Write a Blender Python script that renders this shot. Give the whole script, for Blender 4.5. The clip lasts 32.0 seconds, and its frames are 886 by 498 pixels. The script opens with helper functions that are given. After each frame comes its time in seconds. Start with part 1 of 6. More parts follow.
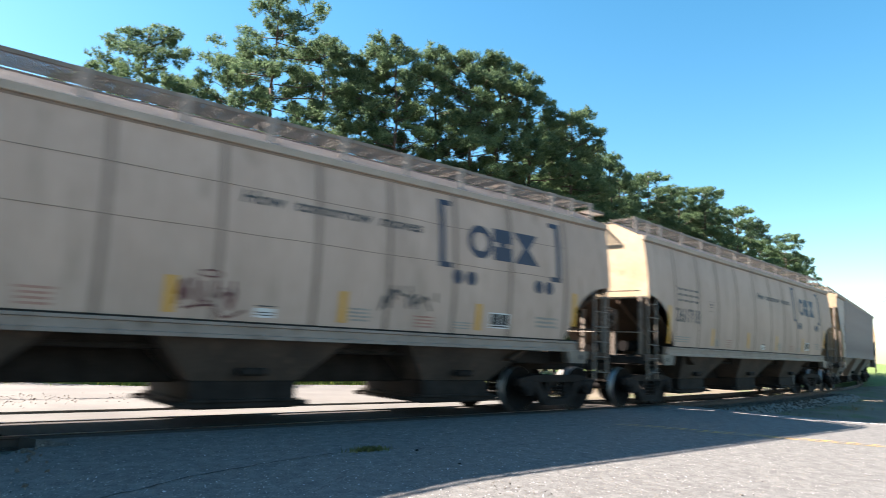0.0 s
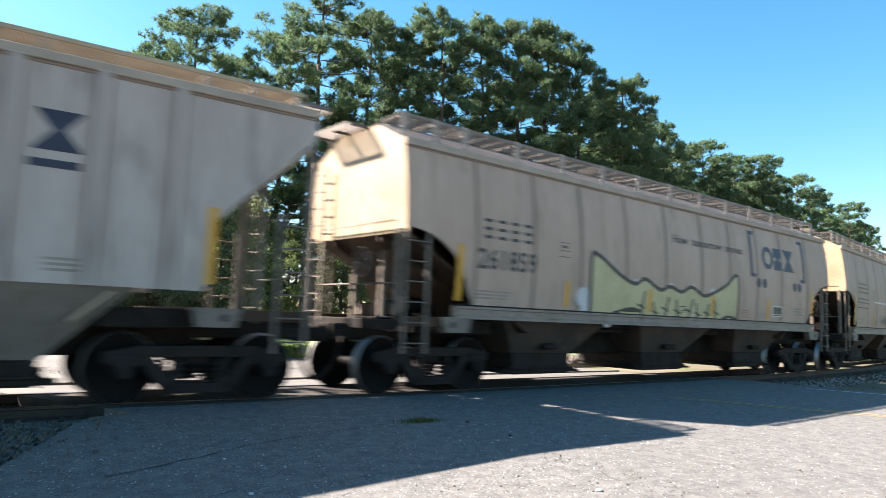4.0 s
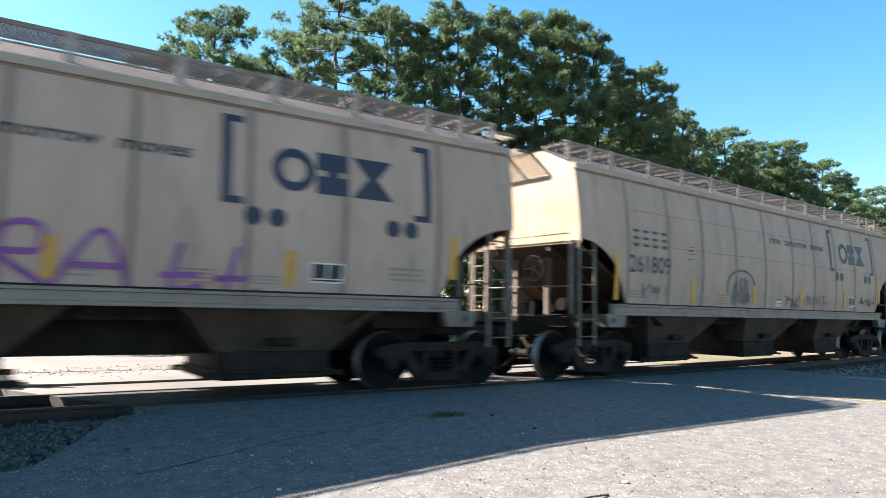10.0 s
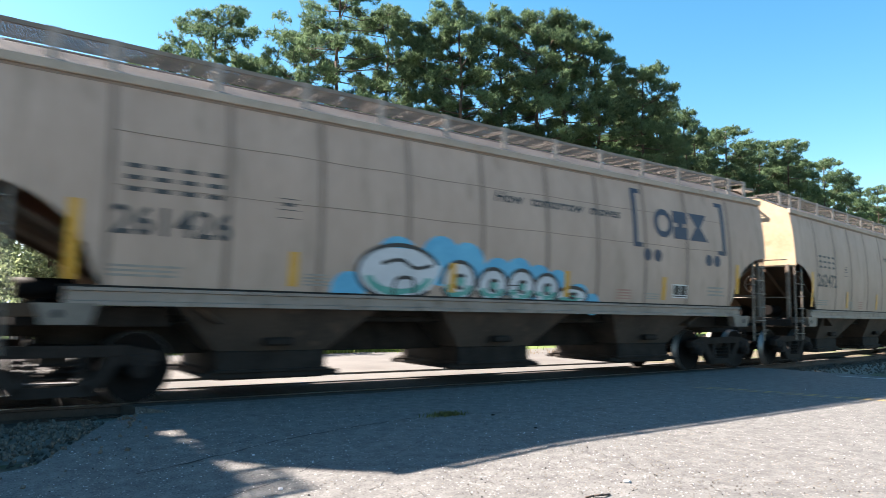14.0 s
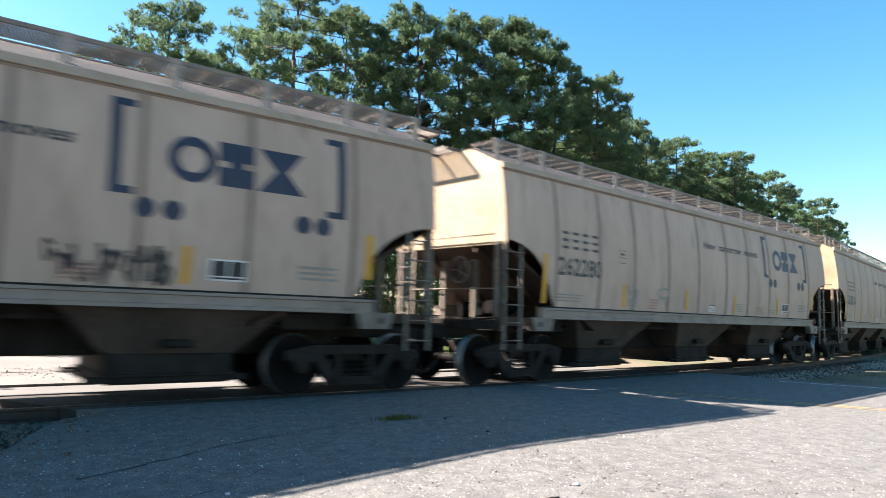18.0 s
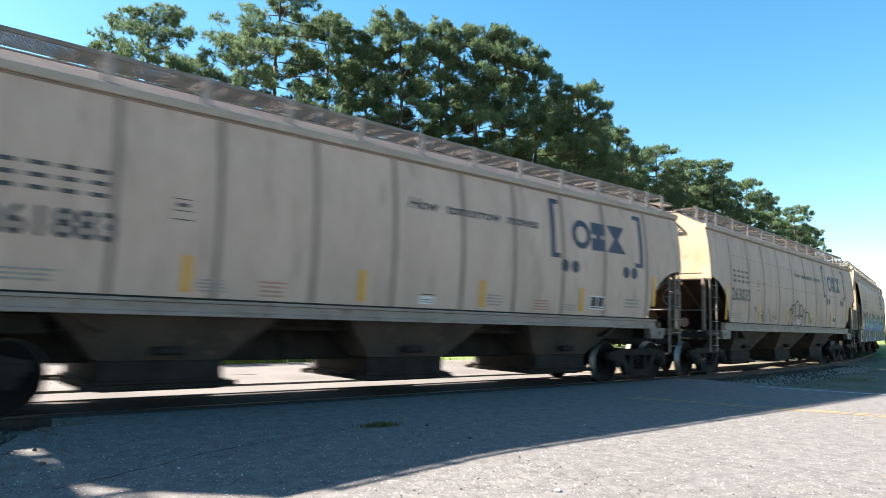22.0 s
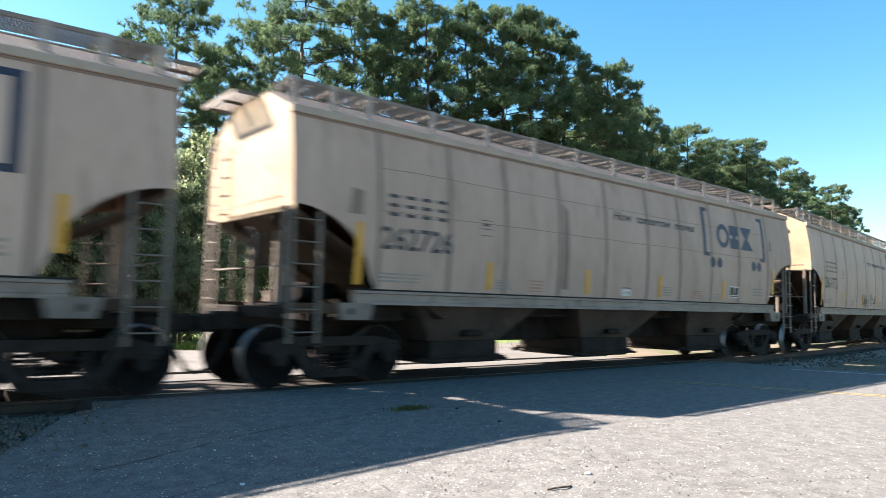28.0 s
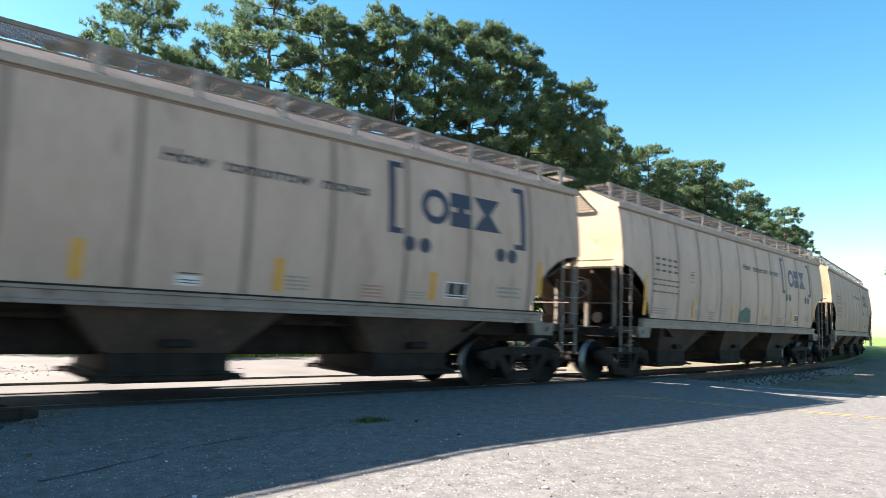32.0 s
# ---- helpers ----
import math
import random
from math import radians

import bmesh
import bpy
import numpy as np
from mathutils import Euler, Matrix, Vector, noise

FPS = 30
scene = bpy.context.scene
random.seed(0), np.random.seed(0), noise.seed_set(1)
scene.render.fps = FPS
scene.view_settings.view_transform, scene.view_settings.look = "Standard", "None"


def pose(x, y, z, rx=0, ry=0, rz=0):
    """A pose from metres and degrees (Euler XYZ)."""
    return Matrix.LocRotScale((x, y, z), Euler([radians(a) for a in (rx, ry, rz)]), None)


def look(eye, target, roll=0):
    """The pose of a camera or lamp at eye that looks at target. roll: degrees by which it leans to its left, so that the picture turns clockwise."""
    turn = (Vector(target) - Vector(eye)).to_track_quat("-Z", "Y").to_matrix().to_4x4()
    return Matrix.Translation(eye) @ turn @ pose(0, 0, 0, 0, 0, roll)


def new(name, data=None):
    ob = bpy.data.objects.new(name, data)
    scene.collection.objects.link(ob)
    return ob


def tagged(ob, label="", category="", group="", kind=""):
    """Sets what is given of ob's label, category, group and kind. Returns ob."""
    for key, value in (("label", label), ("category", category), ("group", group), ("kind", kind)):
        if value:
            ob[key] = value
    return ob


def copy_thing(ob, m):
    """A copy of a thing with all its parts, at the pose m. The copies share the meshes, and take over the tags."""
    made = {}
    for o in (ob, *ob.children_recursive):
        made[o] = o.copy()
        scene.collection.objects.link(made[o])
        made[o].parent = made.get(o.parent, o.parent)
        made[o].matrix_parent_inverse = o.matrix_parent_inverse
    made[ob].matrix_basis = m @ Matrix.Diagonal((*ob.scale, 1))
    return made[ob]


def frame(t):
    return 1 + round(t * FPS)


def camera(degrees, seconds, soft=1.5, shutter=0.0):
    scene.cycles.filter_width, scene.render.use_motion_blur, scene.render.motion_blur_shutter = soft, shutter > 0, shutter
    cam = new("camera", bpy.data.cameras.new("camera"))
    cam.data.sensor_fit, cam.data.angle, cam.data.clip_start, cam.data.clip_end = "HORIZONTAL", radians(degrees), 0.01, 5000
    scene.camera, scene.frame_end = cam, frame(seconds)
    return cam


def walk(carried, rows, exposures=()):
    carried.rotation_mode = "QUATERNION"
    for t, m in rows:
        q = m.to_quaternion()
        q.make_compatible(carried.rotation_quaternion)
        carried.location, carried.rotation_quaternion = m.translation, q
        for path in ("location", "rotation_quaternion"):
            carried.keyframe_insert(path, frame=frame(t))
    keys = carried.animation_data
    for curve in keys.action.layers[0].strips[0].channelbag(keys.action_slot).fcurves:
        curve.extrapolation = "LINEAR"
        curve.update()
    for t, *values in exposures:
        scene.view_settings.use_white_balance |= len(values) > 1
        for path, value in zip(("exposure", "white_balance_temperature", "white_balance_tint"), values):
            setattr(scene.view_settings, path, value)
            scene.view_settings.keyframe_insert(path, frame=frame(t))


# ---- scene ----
EYE = (0.0, 0.0, 1.21)
cam = camera(66.1, 32.0, soft=0.65, shutter=0.42)
# seconds, yaw, pitch, roll of the hand-held camera, which stays on one spot
TURNS = [
    (0, -38.29, 8.17, -2.23), (0.5, -40.86, 8.15, -0.27), (1, -36.31, 8.20, -2.05), (1.5, -34.33, 7.93, -1.83),
    (2, -34.78, 7.05, -3.45), (2.5, -33.60, 5.87, -3.28), (3, -34.80, 6.11, -2.72), (3.5, -32.98, 5.88, -2.39),
    (4, -34.17, 5.80, -2.14), (4.5, -35.76, 5.78, -1.71), (6.5, -35.99, 5.39, -1.33), (7, -37.00, 4.87, -1.00),
    (7.5, -34.94, 4.55, -0.68), (8, -34.28, 4.31, -1.22), (8.5, -34.68, 4.22, -1.50), (9, -35.13, 4.71, -1.78),
    (9.5, -34.31, 5.15, -1.20), (10, -32.33, 5.28, -1.06), (10.5, -31.66, 5.32, -1.16), (11, -31.32, 5.30, -1.50),
    (11.5, -31.61, 5.31, -1.78), (12, -31.69, 5.21, -1.43), (12.5, -30.64, 4.93, -1.54), (13, -30.24, 5.24, -1.03),
    (13.5, -31.80, 5.26, -0.92), (14, -32.23, 5.23, -1.02), (14.5, -32.54, 4.93, -1.32), (15, -32.56, 4.70, -1.54),
    (15.5, -32.75, 5.14, -2.31), (17.5, -36.52, 5.80, -1.48), (18, -36.07, 5.61, -1.65), (18.5, -36.15, 5.44, -1.81),
    (19, -36.30, 5.38, -1.50), (19.5, -36.58, 5.55, -1.58), (20, -37.05, 5.97, -2.24), (20.5, -37.61, 6.21, -2.08),
    (21, -37.74, 6.38, -1.42), (21.5, -37.72, 6.49, -1.40), (22, -37.58, 6.19, -1.55), (22.5, -36.71, 5.75, -1.28),
    (23, -36.41, 5.63, -1.35), (23.5, -36.32, 5.64, -1.26), (24, -36.31, 5.65, -1.28), (24.5, -36.39, 5.68, -1.19),
    (25, -36.49, 5.78, -1.25), (25.5, -36.50, 5.89, -1.30), (27.5, -34.80, 5.08, -1.34), (28, -35.16, 4.80, -1.19),
    (28.5, -35.05, 4.86, -2.01), (29, -35.05, 5.34, -2.33), (29.5, -35.08, 5.57, -2.19), (30, -34.99, 6.01, -2.40),
    (30.5, -34.67, 6.13, -2.53), (31, -34.88, 6.08, -2.46), (31.5, -37.67, 6.05, -2.28), (32, -38.36, 5.91, -2.30),
]
walk(cam, [(t, pose(*EYE, 90 + p, r, y)) for t, y, p, r in TURNS],
     exposures=[(0, 2.44, 6820, 16.5), (32, 2.44, 6820, 16.5)])

# ---- light ----
SUN_WAY = Vector((-0.83, 0.875, 1.0)).normalized()   # towards the sun
SUN_EL = math.asin(SUN_WAY.z)
SUN_AZ = math.atan2(SUN_WAY.x, SUN_WAY.y)
world = bpy.data.worlds.new("sky")
scene.world = world
world.use_nodes = True
wn = world.node_tree.nodes
wn.clear()
sky = wn.new("ShaderNodeTexSky")
sky.sky_type = "NISHITA"
sky.sun_disc = False
sky.sun_elevation, sky.sun_rotation = SUN_EL, SUN_AZ
sky.air_density, sky.dust_density, sky.ozone_density = 1.0, 0.5, 1.5
bgd = wn.new("ShaderNodeBackground")
bgd.inputs["Strength"].default_value = 0.053
wout = wn.new("ShaderNodeOutputWorld")
clear = wn.new("ShaderNodeHueSaturation")
clear.inputs["Saturation"].default_value, clear.inputs["Hue"].default_value = 1.36, 0.482
world.node_tree.links.new(sky.outputs[0], clear.inputs["Color"])
world.node_tree.links.new(clear.outputs[0], bgd.inputs["Color"])
world.node_tree.links.new(bgd.outputs[0], wout.inputs["Surface"])
sun = new("sun", bpy.data.lights.new("sun", "SUN"))
sun.data.energy, sun.data.angle, sun.data.color = 5.0, radians(0.53), (1.0, 0.94, 0.85)
sun.matrix_world = look(SUN_WAY * 60, (0, 0, 0))


# ---- materials ----
DEPTH = 0.80   # all base colours are this much deeper than the swatches below


def material(name, low, high, rough=0.7, metal=0.0, grain=40.0, broad=1.2, bump=0.15, depth=0.01, stretch=(1, 1, 1),
             third=None, third_at=(0.58, 0.7), vary=0.0, spec=0.4, sheen=None):
    """Two colours mixed by noise at two scales, an optional third as blotches, and fine relief."""
    low, high, third = [c and tuple(DEPTH * a for a in c) for c in (low, high, third)]
    m = bpy.data.materials.new(name)
    m.use_nodes = True
    nt = m.node_tree
    n, l = nt.nodes, nt.links
    b = n["Principled BSDF"]
    b.inputs["Roughness"].default_value, b.inputs["Metallic"].default_value = rough, metal
    b.inputs["Specular IOR Level"].default_value = spec
    tc = n.new("ShaderNodeTexCoord")
    mp = n.new("ShaderNodeMapping")
    mp.inputs["Scale"].default_value = stretch
    l.new(tc.outputs["Object"], mp.inputs["Vector"])
    fine, wide = n.new("ShaderNodeTexNoise"), n.new("ShaderNodeTexNoise")
    for node, scale, detail in ((fine, grain, 4.0), (wide, broad, 5.0)):
        node.inputs["Scale"].default_value, node.inputs["Detail"].default_value = scale, detail
        l.new(mp.outputs[0], node.inputs["Vector"])
    add = n.new("ShaderNodeMath")
    add.operation = "MULTIPLY_ADD"
    l.new(fine.outputs["Fac"], add.inputs[0])
    add.inputs[1].default_value = 0.5
    l.new(wide.outputs["Fac"], add.inputs[2])
    ramp = n.new("ShaderNodeValToRGB")
    ramp.color_ramp.elements[0].position, ramp.color_ramp.elements[1].position = 0.5, 1.0
    ramp.color_ramp.elements[0].color, ramp.color_ramp.elements[1].color = (*low, 1), (*high, 1)
    l.new(add.outputs[0], ramp.inputs[0])
    col = ramp.outputs[0]
    if third:
        blot = n.new("ShaderNodeTexNoise")
        blot.inputs["Scale"].default_value, blot.inputs["Detail"].default_value = broad * 2.7, 6.0
        l.new(mp.outputs[0], blot.inputs["Vector"])
        r2 = n.new("ShaderNodeValToRGB")
        r2.color_ramp.elements[0].position, r2.color_ramp.elements[1].position = third_at
        l.new(blot.outputs["Fac"], r2.inputs[0])
        mix = n.new("ShaderNodeMix")
        mix.data_type = "RGBA"
        l.new(r2.outputs[0], mix.inputs[0])
        l.new(col, mix.inputs[6])
        mix.inputs[7].default_value = (*third, 1)
        col = mix.outputs[2]
    if vary:
        info, hue = n.new("ShaderNodeObjectInfo"), n.new("ShaderNodeHueSaturation")
        rng = n.new("ShaderNodeMapRange")
        rng.inputs[3].default_value, rng.inputs[4].default_value = 1 - vary, 1 + vary
        l.new(info.outputs["Random"], rng.inputs[0])
        l.new(rng.outputs[0], hue.inputs["Value"])
        l.new(col, hue.inputs["Color"])
        col = hue.outputs[0]
    l.new(col, b.inputs["Base Color"])
    if bump:
        bp = n.new("ShaderNodeBump")
        bp.inputs["Strength"].default_value, bp.inputs["Distance"].default_value = bump, depth
        l.new(add.outputs[0], bp.inputs["Height"])
        l.new(bp.outputs[0], b.inputs["Normal"])
    return m


def gritty(name, low, high, speck, share, cell=95.0):
    """Asphalt: a worn ground colour with single pale stones and dark pits showing."""
    m = material(name, low, high, 0.92, grain=75, broad=6.5, bump=0.0, third=tuple(0.85 * a + 0.15 * c for a, c in zip(high, speck)), third_at=(0.58, 0.9))
    nt = m.node_tree
    n, l = nt.nodes, nt.links
    b = n["Principled BSDF"]
    base = b.inputs["Base Color"].links[0].from_socket
    tc = n.new("ShaderNodeTexCoord")
    vor = n.new("ShaderNodeTexVoronoi")
    vor.inputs["Scale"].default_value = cell
    l.new(tc.outputs["Object"], vor.inputs["Vector"])
    sep = n.new("ShaderNodeSeparateColor")
    l.new(vor.outputs["Color"], sep.inputs[0])
    pale = n.new("ShaderNodeMapRange")
    pale.inputs[1].default_value, pale.inputs[2].default_value = 1 - share, 1.0
    l.new(sep.outputs[0], pale.inputs[0])
    mix = n.new("ShaderNodeMix")
    mix.data_type = "RGBA"
    l.new(pale.outputs[0], mix.inputs[0])
    l.new(base, mix.inputs[6])
    mix.inputs[7].default_value = (*(DEPTH * a for a in speck), 1)
    pit = n.new("ShaderNodeMapRange")
    pit.inputs[1].default_value, pit.inputs[2].default_value, pit.inputs[3].default_value, pit.inputs[4].default_value = 0.0, 0.3, 0.55, 1.0
    l.new(sep.outputs[1], pit.inputs[0])
    dark = n.new("ShaderNodeMix")
    dark.data_type, dark.blend_type = "RGBA", "MULTIPLY"
    dark.inputs[0].default_value = 1.0
    l.new(mix.outputs[2], dark.inputs[6])
    l.new(pit.outputs[0], dark.inputs[7])
    l.new(dark.outputs[2], b.inputs["Base Color"])
    add = n.new("ShaderNodeMath")
    add.operation = "MULTIPLY_ADD"
    wide = n.new("ShaderNodeTexNoise")
    wide.inputs["Scale"].default_value, wide.inputs["Detail"].default_value = 38.0, 4.0
    l.new(tc.outputs["Object"], wide.inputs["Vector"])
    l.new(sep.outputs[2], add.inputs[0])
    add.inputs[1].default_value = 0.5
    l.new(wide.outputs["Fac"], add.inputs[2])
    bp = n.new("ShaderNodeBump")
    bp.inputs["Strength"].default_value, bp.inputs["Distance"].default_value = 0.4, 0.006
    l.new(add.outputs[0], bp.inputs["Height"])
    l.new(bp.outputs[0], b.inputs["Normal"])
    return m


def leaf_material(name, low, high, trans, spec=0.10, rough=0.6):
    """Foliage: colour varies from clump to clump, light shines partly through."""
    low, high = [tuple(DEPTH * a for a in c) for c in (low, high)]
    m = bpy.data.materials.new(name)
    m.use_nodes = True
    nt = m.node_tree
    n, l = nt.nodes, nt.links
    b = n["Principled BSDF"]
    b.inputs["Roughness"].default_value = rough
    b.inputs["Specular IOR Level"].default_value = spec
    geo = n.new("ShaderNodeNewGeometry")
    tc = n.new("ShaderNodeTexCoord")
    no = n.new("ShaderNodeTexNoise")
    no.inputs["Scale"].default_value = 0.6
    l.new(tc.outputs["Object"], no.inputs["Vector"])
    add = n.new("ShaderNodeMath")
    add.operation = "MULTIPLY_ADD"
    add.inputs[1].default_value = 0.6
    l.new(geo.outputs["Random Per Island"], add.inputs[0])
    l.new(no.outputs["Fac"], add.inputs[2])
    ramp = n.new("ShaderNodeValToRGB")
    ramp.color_ramp.elements[0].position, ramp.color_ramp.elements[1].position = 0.35, 1.1
    ramp.color_ramp.elements[0].color, ramp.color_ramp.elements[1].color = (*low, 1), (*high, 1)
    l.new(add.outputs[0], ramp.inputs[0])
    l.new(ramp.outputs[0], b.inputs["Base Color"])
    tr = n.new("ShaderNodeBsdfTranslucent")
    l.new(ramp.outputs[0], tr.inputs["Color"])
    mix = n.new("ShaderNodeMixShader")
    mix.inputs[0].default_value = trans
    l.new(b.outputs[0], mix.inputs[1])
    l.new(tr.outputs[0], mix.inputs[2])
    l.new(mix.outputs[0], n["Material Output"].inputs["Surface"])
    return m


def glow(name, colour, strength):
    m = bpy.data.materials.new(name)
    m.use_nodes = True
    b = m.node_tree.nodes["Principled BSDF"]
    b.inputs["Base Color"].default_value = (*colour, 1)
    b.inputs["Emission Color"].default_value = (*colour, 1)
    b.inputs["Emission Strength"].default_value = strength
    return m


M_PAINT = material("aged_beige_car_paint", (0.458, 0.325, 0.254), (0.592, 0.428, 0.34), 0.6, spec=0.15, grain=9, broad=0.9, bump=0.06, stretch=(1.6, 1.6, 0.35), third=(0.32, 0.235, 0.175), third_at=(0.56, 0.82), vary=0.10)
M_PAINT_GREY = material("aged_grey_car_paint", (0.43, 0.36, 0.322), (0.57, 0.49, 0.447), 0.6, spec=0.15, grain=9, broad=0.9, bump=0.06, stretch=(1.6, 1.6, 0.35), third=(0.22, 0.19, 0.165), third_at=(0.54, 0.80))
M_TRIM = material("worn_light_steel_paint", (0.355, 0.28, 0.222), (0.485, 0.395, 0.32), 0.7, spec=0.15, grain=14, broad=1.5, bump=0.08, third=(0.27, 0.19, 0.13), third_at=(0.62, 0.8))
M_ENDTAN = material("rust_stained_tan_paint", (0.50, 0.37, 0.24), (0.62, 0.50, 0.36), 0.6, grain=12, broad=1.3, bump=0.08, third=(0.30, 0.17, 0.09), third_at=(0.60, 0.85))
# dusty brown, deepened so the colour holds the shade under the car
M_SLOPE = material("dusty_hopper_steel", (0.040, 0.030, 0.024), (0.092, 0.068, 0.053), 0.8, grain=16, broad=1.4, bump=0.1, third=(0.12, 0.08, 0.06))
# rust brown, darkened further to carry the shade of the car-end recess
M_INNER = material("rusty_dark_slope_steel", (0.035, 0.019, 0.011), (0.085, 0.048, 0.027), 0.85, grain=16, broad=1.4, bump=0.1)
M_ENDPALE = material("sun_bleached_end_paint", (0.35, 0.255, 0.155), (0.50, 0.39, 0.265), 0.55, grain=12, broad=1.3, bump=0.06, third=(0.30, 0.19, 0.105), third_at=(0.58, 0.85))
M_UNDER = material("grimy_black_steel", (0.014, 0.012, 0.011), (0.04, 0.034, 0.03), 0.8, grain=22, broad=3, bump=0.2, spec=0.12)
M_FRAME = material("dusty_cast_steel", (0.018, 0.015, 0.014), (0.044, 0.037, 0.034), 0.75, grain=20, broad=3, bump=0.2, spec=0.08)
M_WHEEL = material("oily_wheel_steel", (0.005, 0.0045, 0.0045), (0.014, 0.012, 0.012), 0.65, metal=0.0, grain=18, broad=3, bump=0.15, spec=0.06)
M_TREAD = material("polished_tread_steel", (0.26, 0.25, 0.25), (0.4, 0.39, 0.38), 0.5, metal=1.0, grain=30, broad=4, bump=0.03)
M_GREYBAY = material("dusty_grey_hopper_paint", (0.15, 0.132, 0.112), (0.25, 0.225, 0.195), 0.7, grain=14, broad=1.2, bump=0.08, third=(0.2, 0.16, 0.12))
M_CRACK = material("crack_filled_with_dirt", (0.03, 0.03, 0.03), (0.07, 0.065, 0.06), 0.95, grain=30, broad=5, bump=0.2)
M_RED = material("faded_red_print", (0.36, 0.17, 0.13), (0.45, 0.27, 0.21), 0.6, grain=30, broad=4, bump=0.0)
M_BLACK = material("black_print", (0.012, 0.012, 0.014), (0.03, 0.03, 0.03), 0.5, grain=30, broad=4, bump=0.0)
M_SCRIB = material("faded_black_spray", (0.06, 0.055, 0.06), (0.2, 0.18, 0.165), 0.6, grain=12, broad=3, bump=0.0)
M_MAROON = material("maroon_spray", (0.10, 0.03, 0.03), (0.2, 0.08, 0.07), 0.6, grain=12, broad=3, bump=0.0)
M_PURPLE = material("purple_spray", (0.20, 0.05, 0.24), (0.32, 0.12, 0.33), 0.6, grain=10, broad=2, bump=0.0)
M_CREAM = material("pale_yellow_spray", (0.48, 0.41, 0.22), (0.6, 0.53, 0.31), 0.6, grain=12, broad=2, bump=0.0)
M_GREEN = material("dark_green_spray", (0.02, 0.09, 0.07), (0.04, 0.14, 0.10), 0.6, grain=12, broad=2, bump=0.0)
M_CRIMSON = material("dark_red_spray", (0.26, 0.04, 0.035), (0.36, 0.08, 0.06), 0.6, grain=12, broad=2, bump=0.0)
M_CHALK = material("white_spray", (0.5, 0.5, 0.52), (0.66, 0.66, 0.68), 0.6, grain=12, broad=2, bump=0.0)
M_CYAN = material("sky_blue_spray", (0.06, 0.34, 0.55), (0.12, 0.46, 0.66), 0.6, grain=12, broad=2, bump=0.0)
M_TEAL = material("teal_spray", (0.05, 0.28, 0.24), (0.12, 0.4, 0.34), 0.6, grain=12, broad=2, bump=0.0)
M_BLUE = material("cobalt_spray", (0.010, 0.065, 0.26), (0.03, 0.15, 0.42), 0.6, grain=10, broad=2, bump=0.0)
M_LIME = material("lime_spray", (0.32, 0.42, 0.07), (0.45, 0.55, 0.14), 0.6, grain=12, broad=2, bump=0.0)
M_DEEP = material("deep_blue_black_spray", (0.010, 0.028, 0.048), (0.03, 0.062, 0.09), 0.6, grain=12, broad=2, bump=0.0)
M_CARBLUE = material("blue_car_lacquer", (0.10, 0.20, 0.38), (0.13, 0.25, 0.44), 0.25, grain=30, broad=2, bump=0.0, spec=0.6)
M_GLASS = material("dark_window_glass", (0.02, 0.025, 0.03), (0.035, 0.04, 0.045), 0.08, grain=10, broad=2, bump=0.0, spec=0.8)
M_RUBBER = material("tyre_rubber", (0.015, 0.015, 0.015), (0.03, 0.03, 0.03), 0.85, grain=40, broad=5, bump=0.2)
M_REDSTRIPE = material("red_reflective_band", (0.42, 0.04, 0.03), (0.55, 0.08, 0.05), 0.4, grain=20, broad=4, bump=0.0)
M_BRACKET = material("painted_steel_bracket", (0.27, 0.225, 0.19), (0.38, 0.32, 0.275), 0.6, grain=14, broad=1.5, bump=0.08, third=(0.16, 0.12, 0.09), third_at=(0.6, 0.8))
M_SIDING = material("white_wall_boards", (0.6, 0.6, 0.57), (0.72, 0.72, 0.69), 0.7, grain=20, broad=2, bump=0.1)
M_LAMPRED = glow("red_lamp", (1.0, 0.03, 0.02), 0.9)
M_LAMPWHITE = glow("head_lamp", (1.0, 0.97, 0.9), 1.5)
M_LADDER = material("grimy_tan_steel", (0.12, 0.096, 0.078), (0.22, 0.18, 0.148), 0.6, grain=14, broad=2, bump=0.08, third=(0.10, 0.06, 0.04), third_at=(0.58, 0.8))
M_GRATETAN = material("dusty_tan_grating", (0.36, 0.27, 0.17), (0.50, 0.40, 0.28), 0.6, grain=20, broad=3, bump=0.05)
M_SILL = material("grimy_side_sill_paint", (0.225, 0.175, 0.143), (0.315, 0.255, 0.213), 0.6, grain=14, broad=1.5, bump=0.08, third=(0.12, 0.08, 0.055), third_at=(0.55, 0.8))
M_ROOF = material("dusty_roof_paint", (0.115, 0.10, 0.092), (0.185, 0.165, 0.152), 0.7, grain=12, broad=1.2, bump=0.08, third=(0.15, 0.11, 0.085), third_at=(0.56, 0.8))
# grime of the weld seams, and the painted shade beside the ribs
M_SEAM = material("seam_grime", (0.20, 0.135, 0.10), (0.29, 0.207, 0.162), 0.7, grain=20, broad=2, bump=0.1)
M_GRATE = material("galvanised_grating", (0.15, 0.125, 0.105), (0.25, 0.21, 0.175), 0.65, metal=0.0, grain=30, broad=4, bump=0.05)
M_NAVY = material("navy_stencil_paint", (0.015, 0.022, 0.045), (0.03, 0.04, 0.075), 0.55, grain=25, broad=3, bump=0.05)
M_STENCIL = material("dark_grey_stencil_paint", (0.03, 0.03, 0.033), (0.08, 0.077, 0.075), 0.6, grain=30, broad=4, bump=0.0)
M_FAINT = material("faded_stencil_paint", (0.24, 0.215, 0.185), (0.34, 0.31, 0.27), 0.6, grain=30, broad=4, bump=0.0)
M_YELLOW = material("yellow_reflective_strip", (0.58, 0.265, 0.012), (0.72, 0.355, 0.03), 0.4, grain=20, broad=6, bump=0.0)
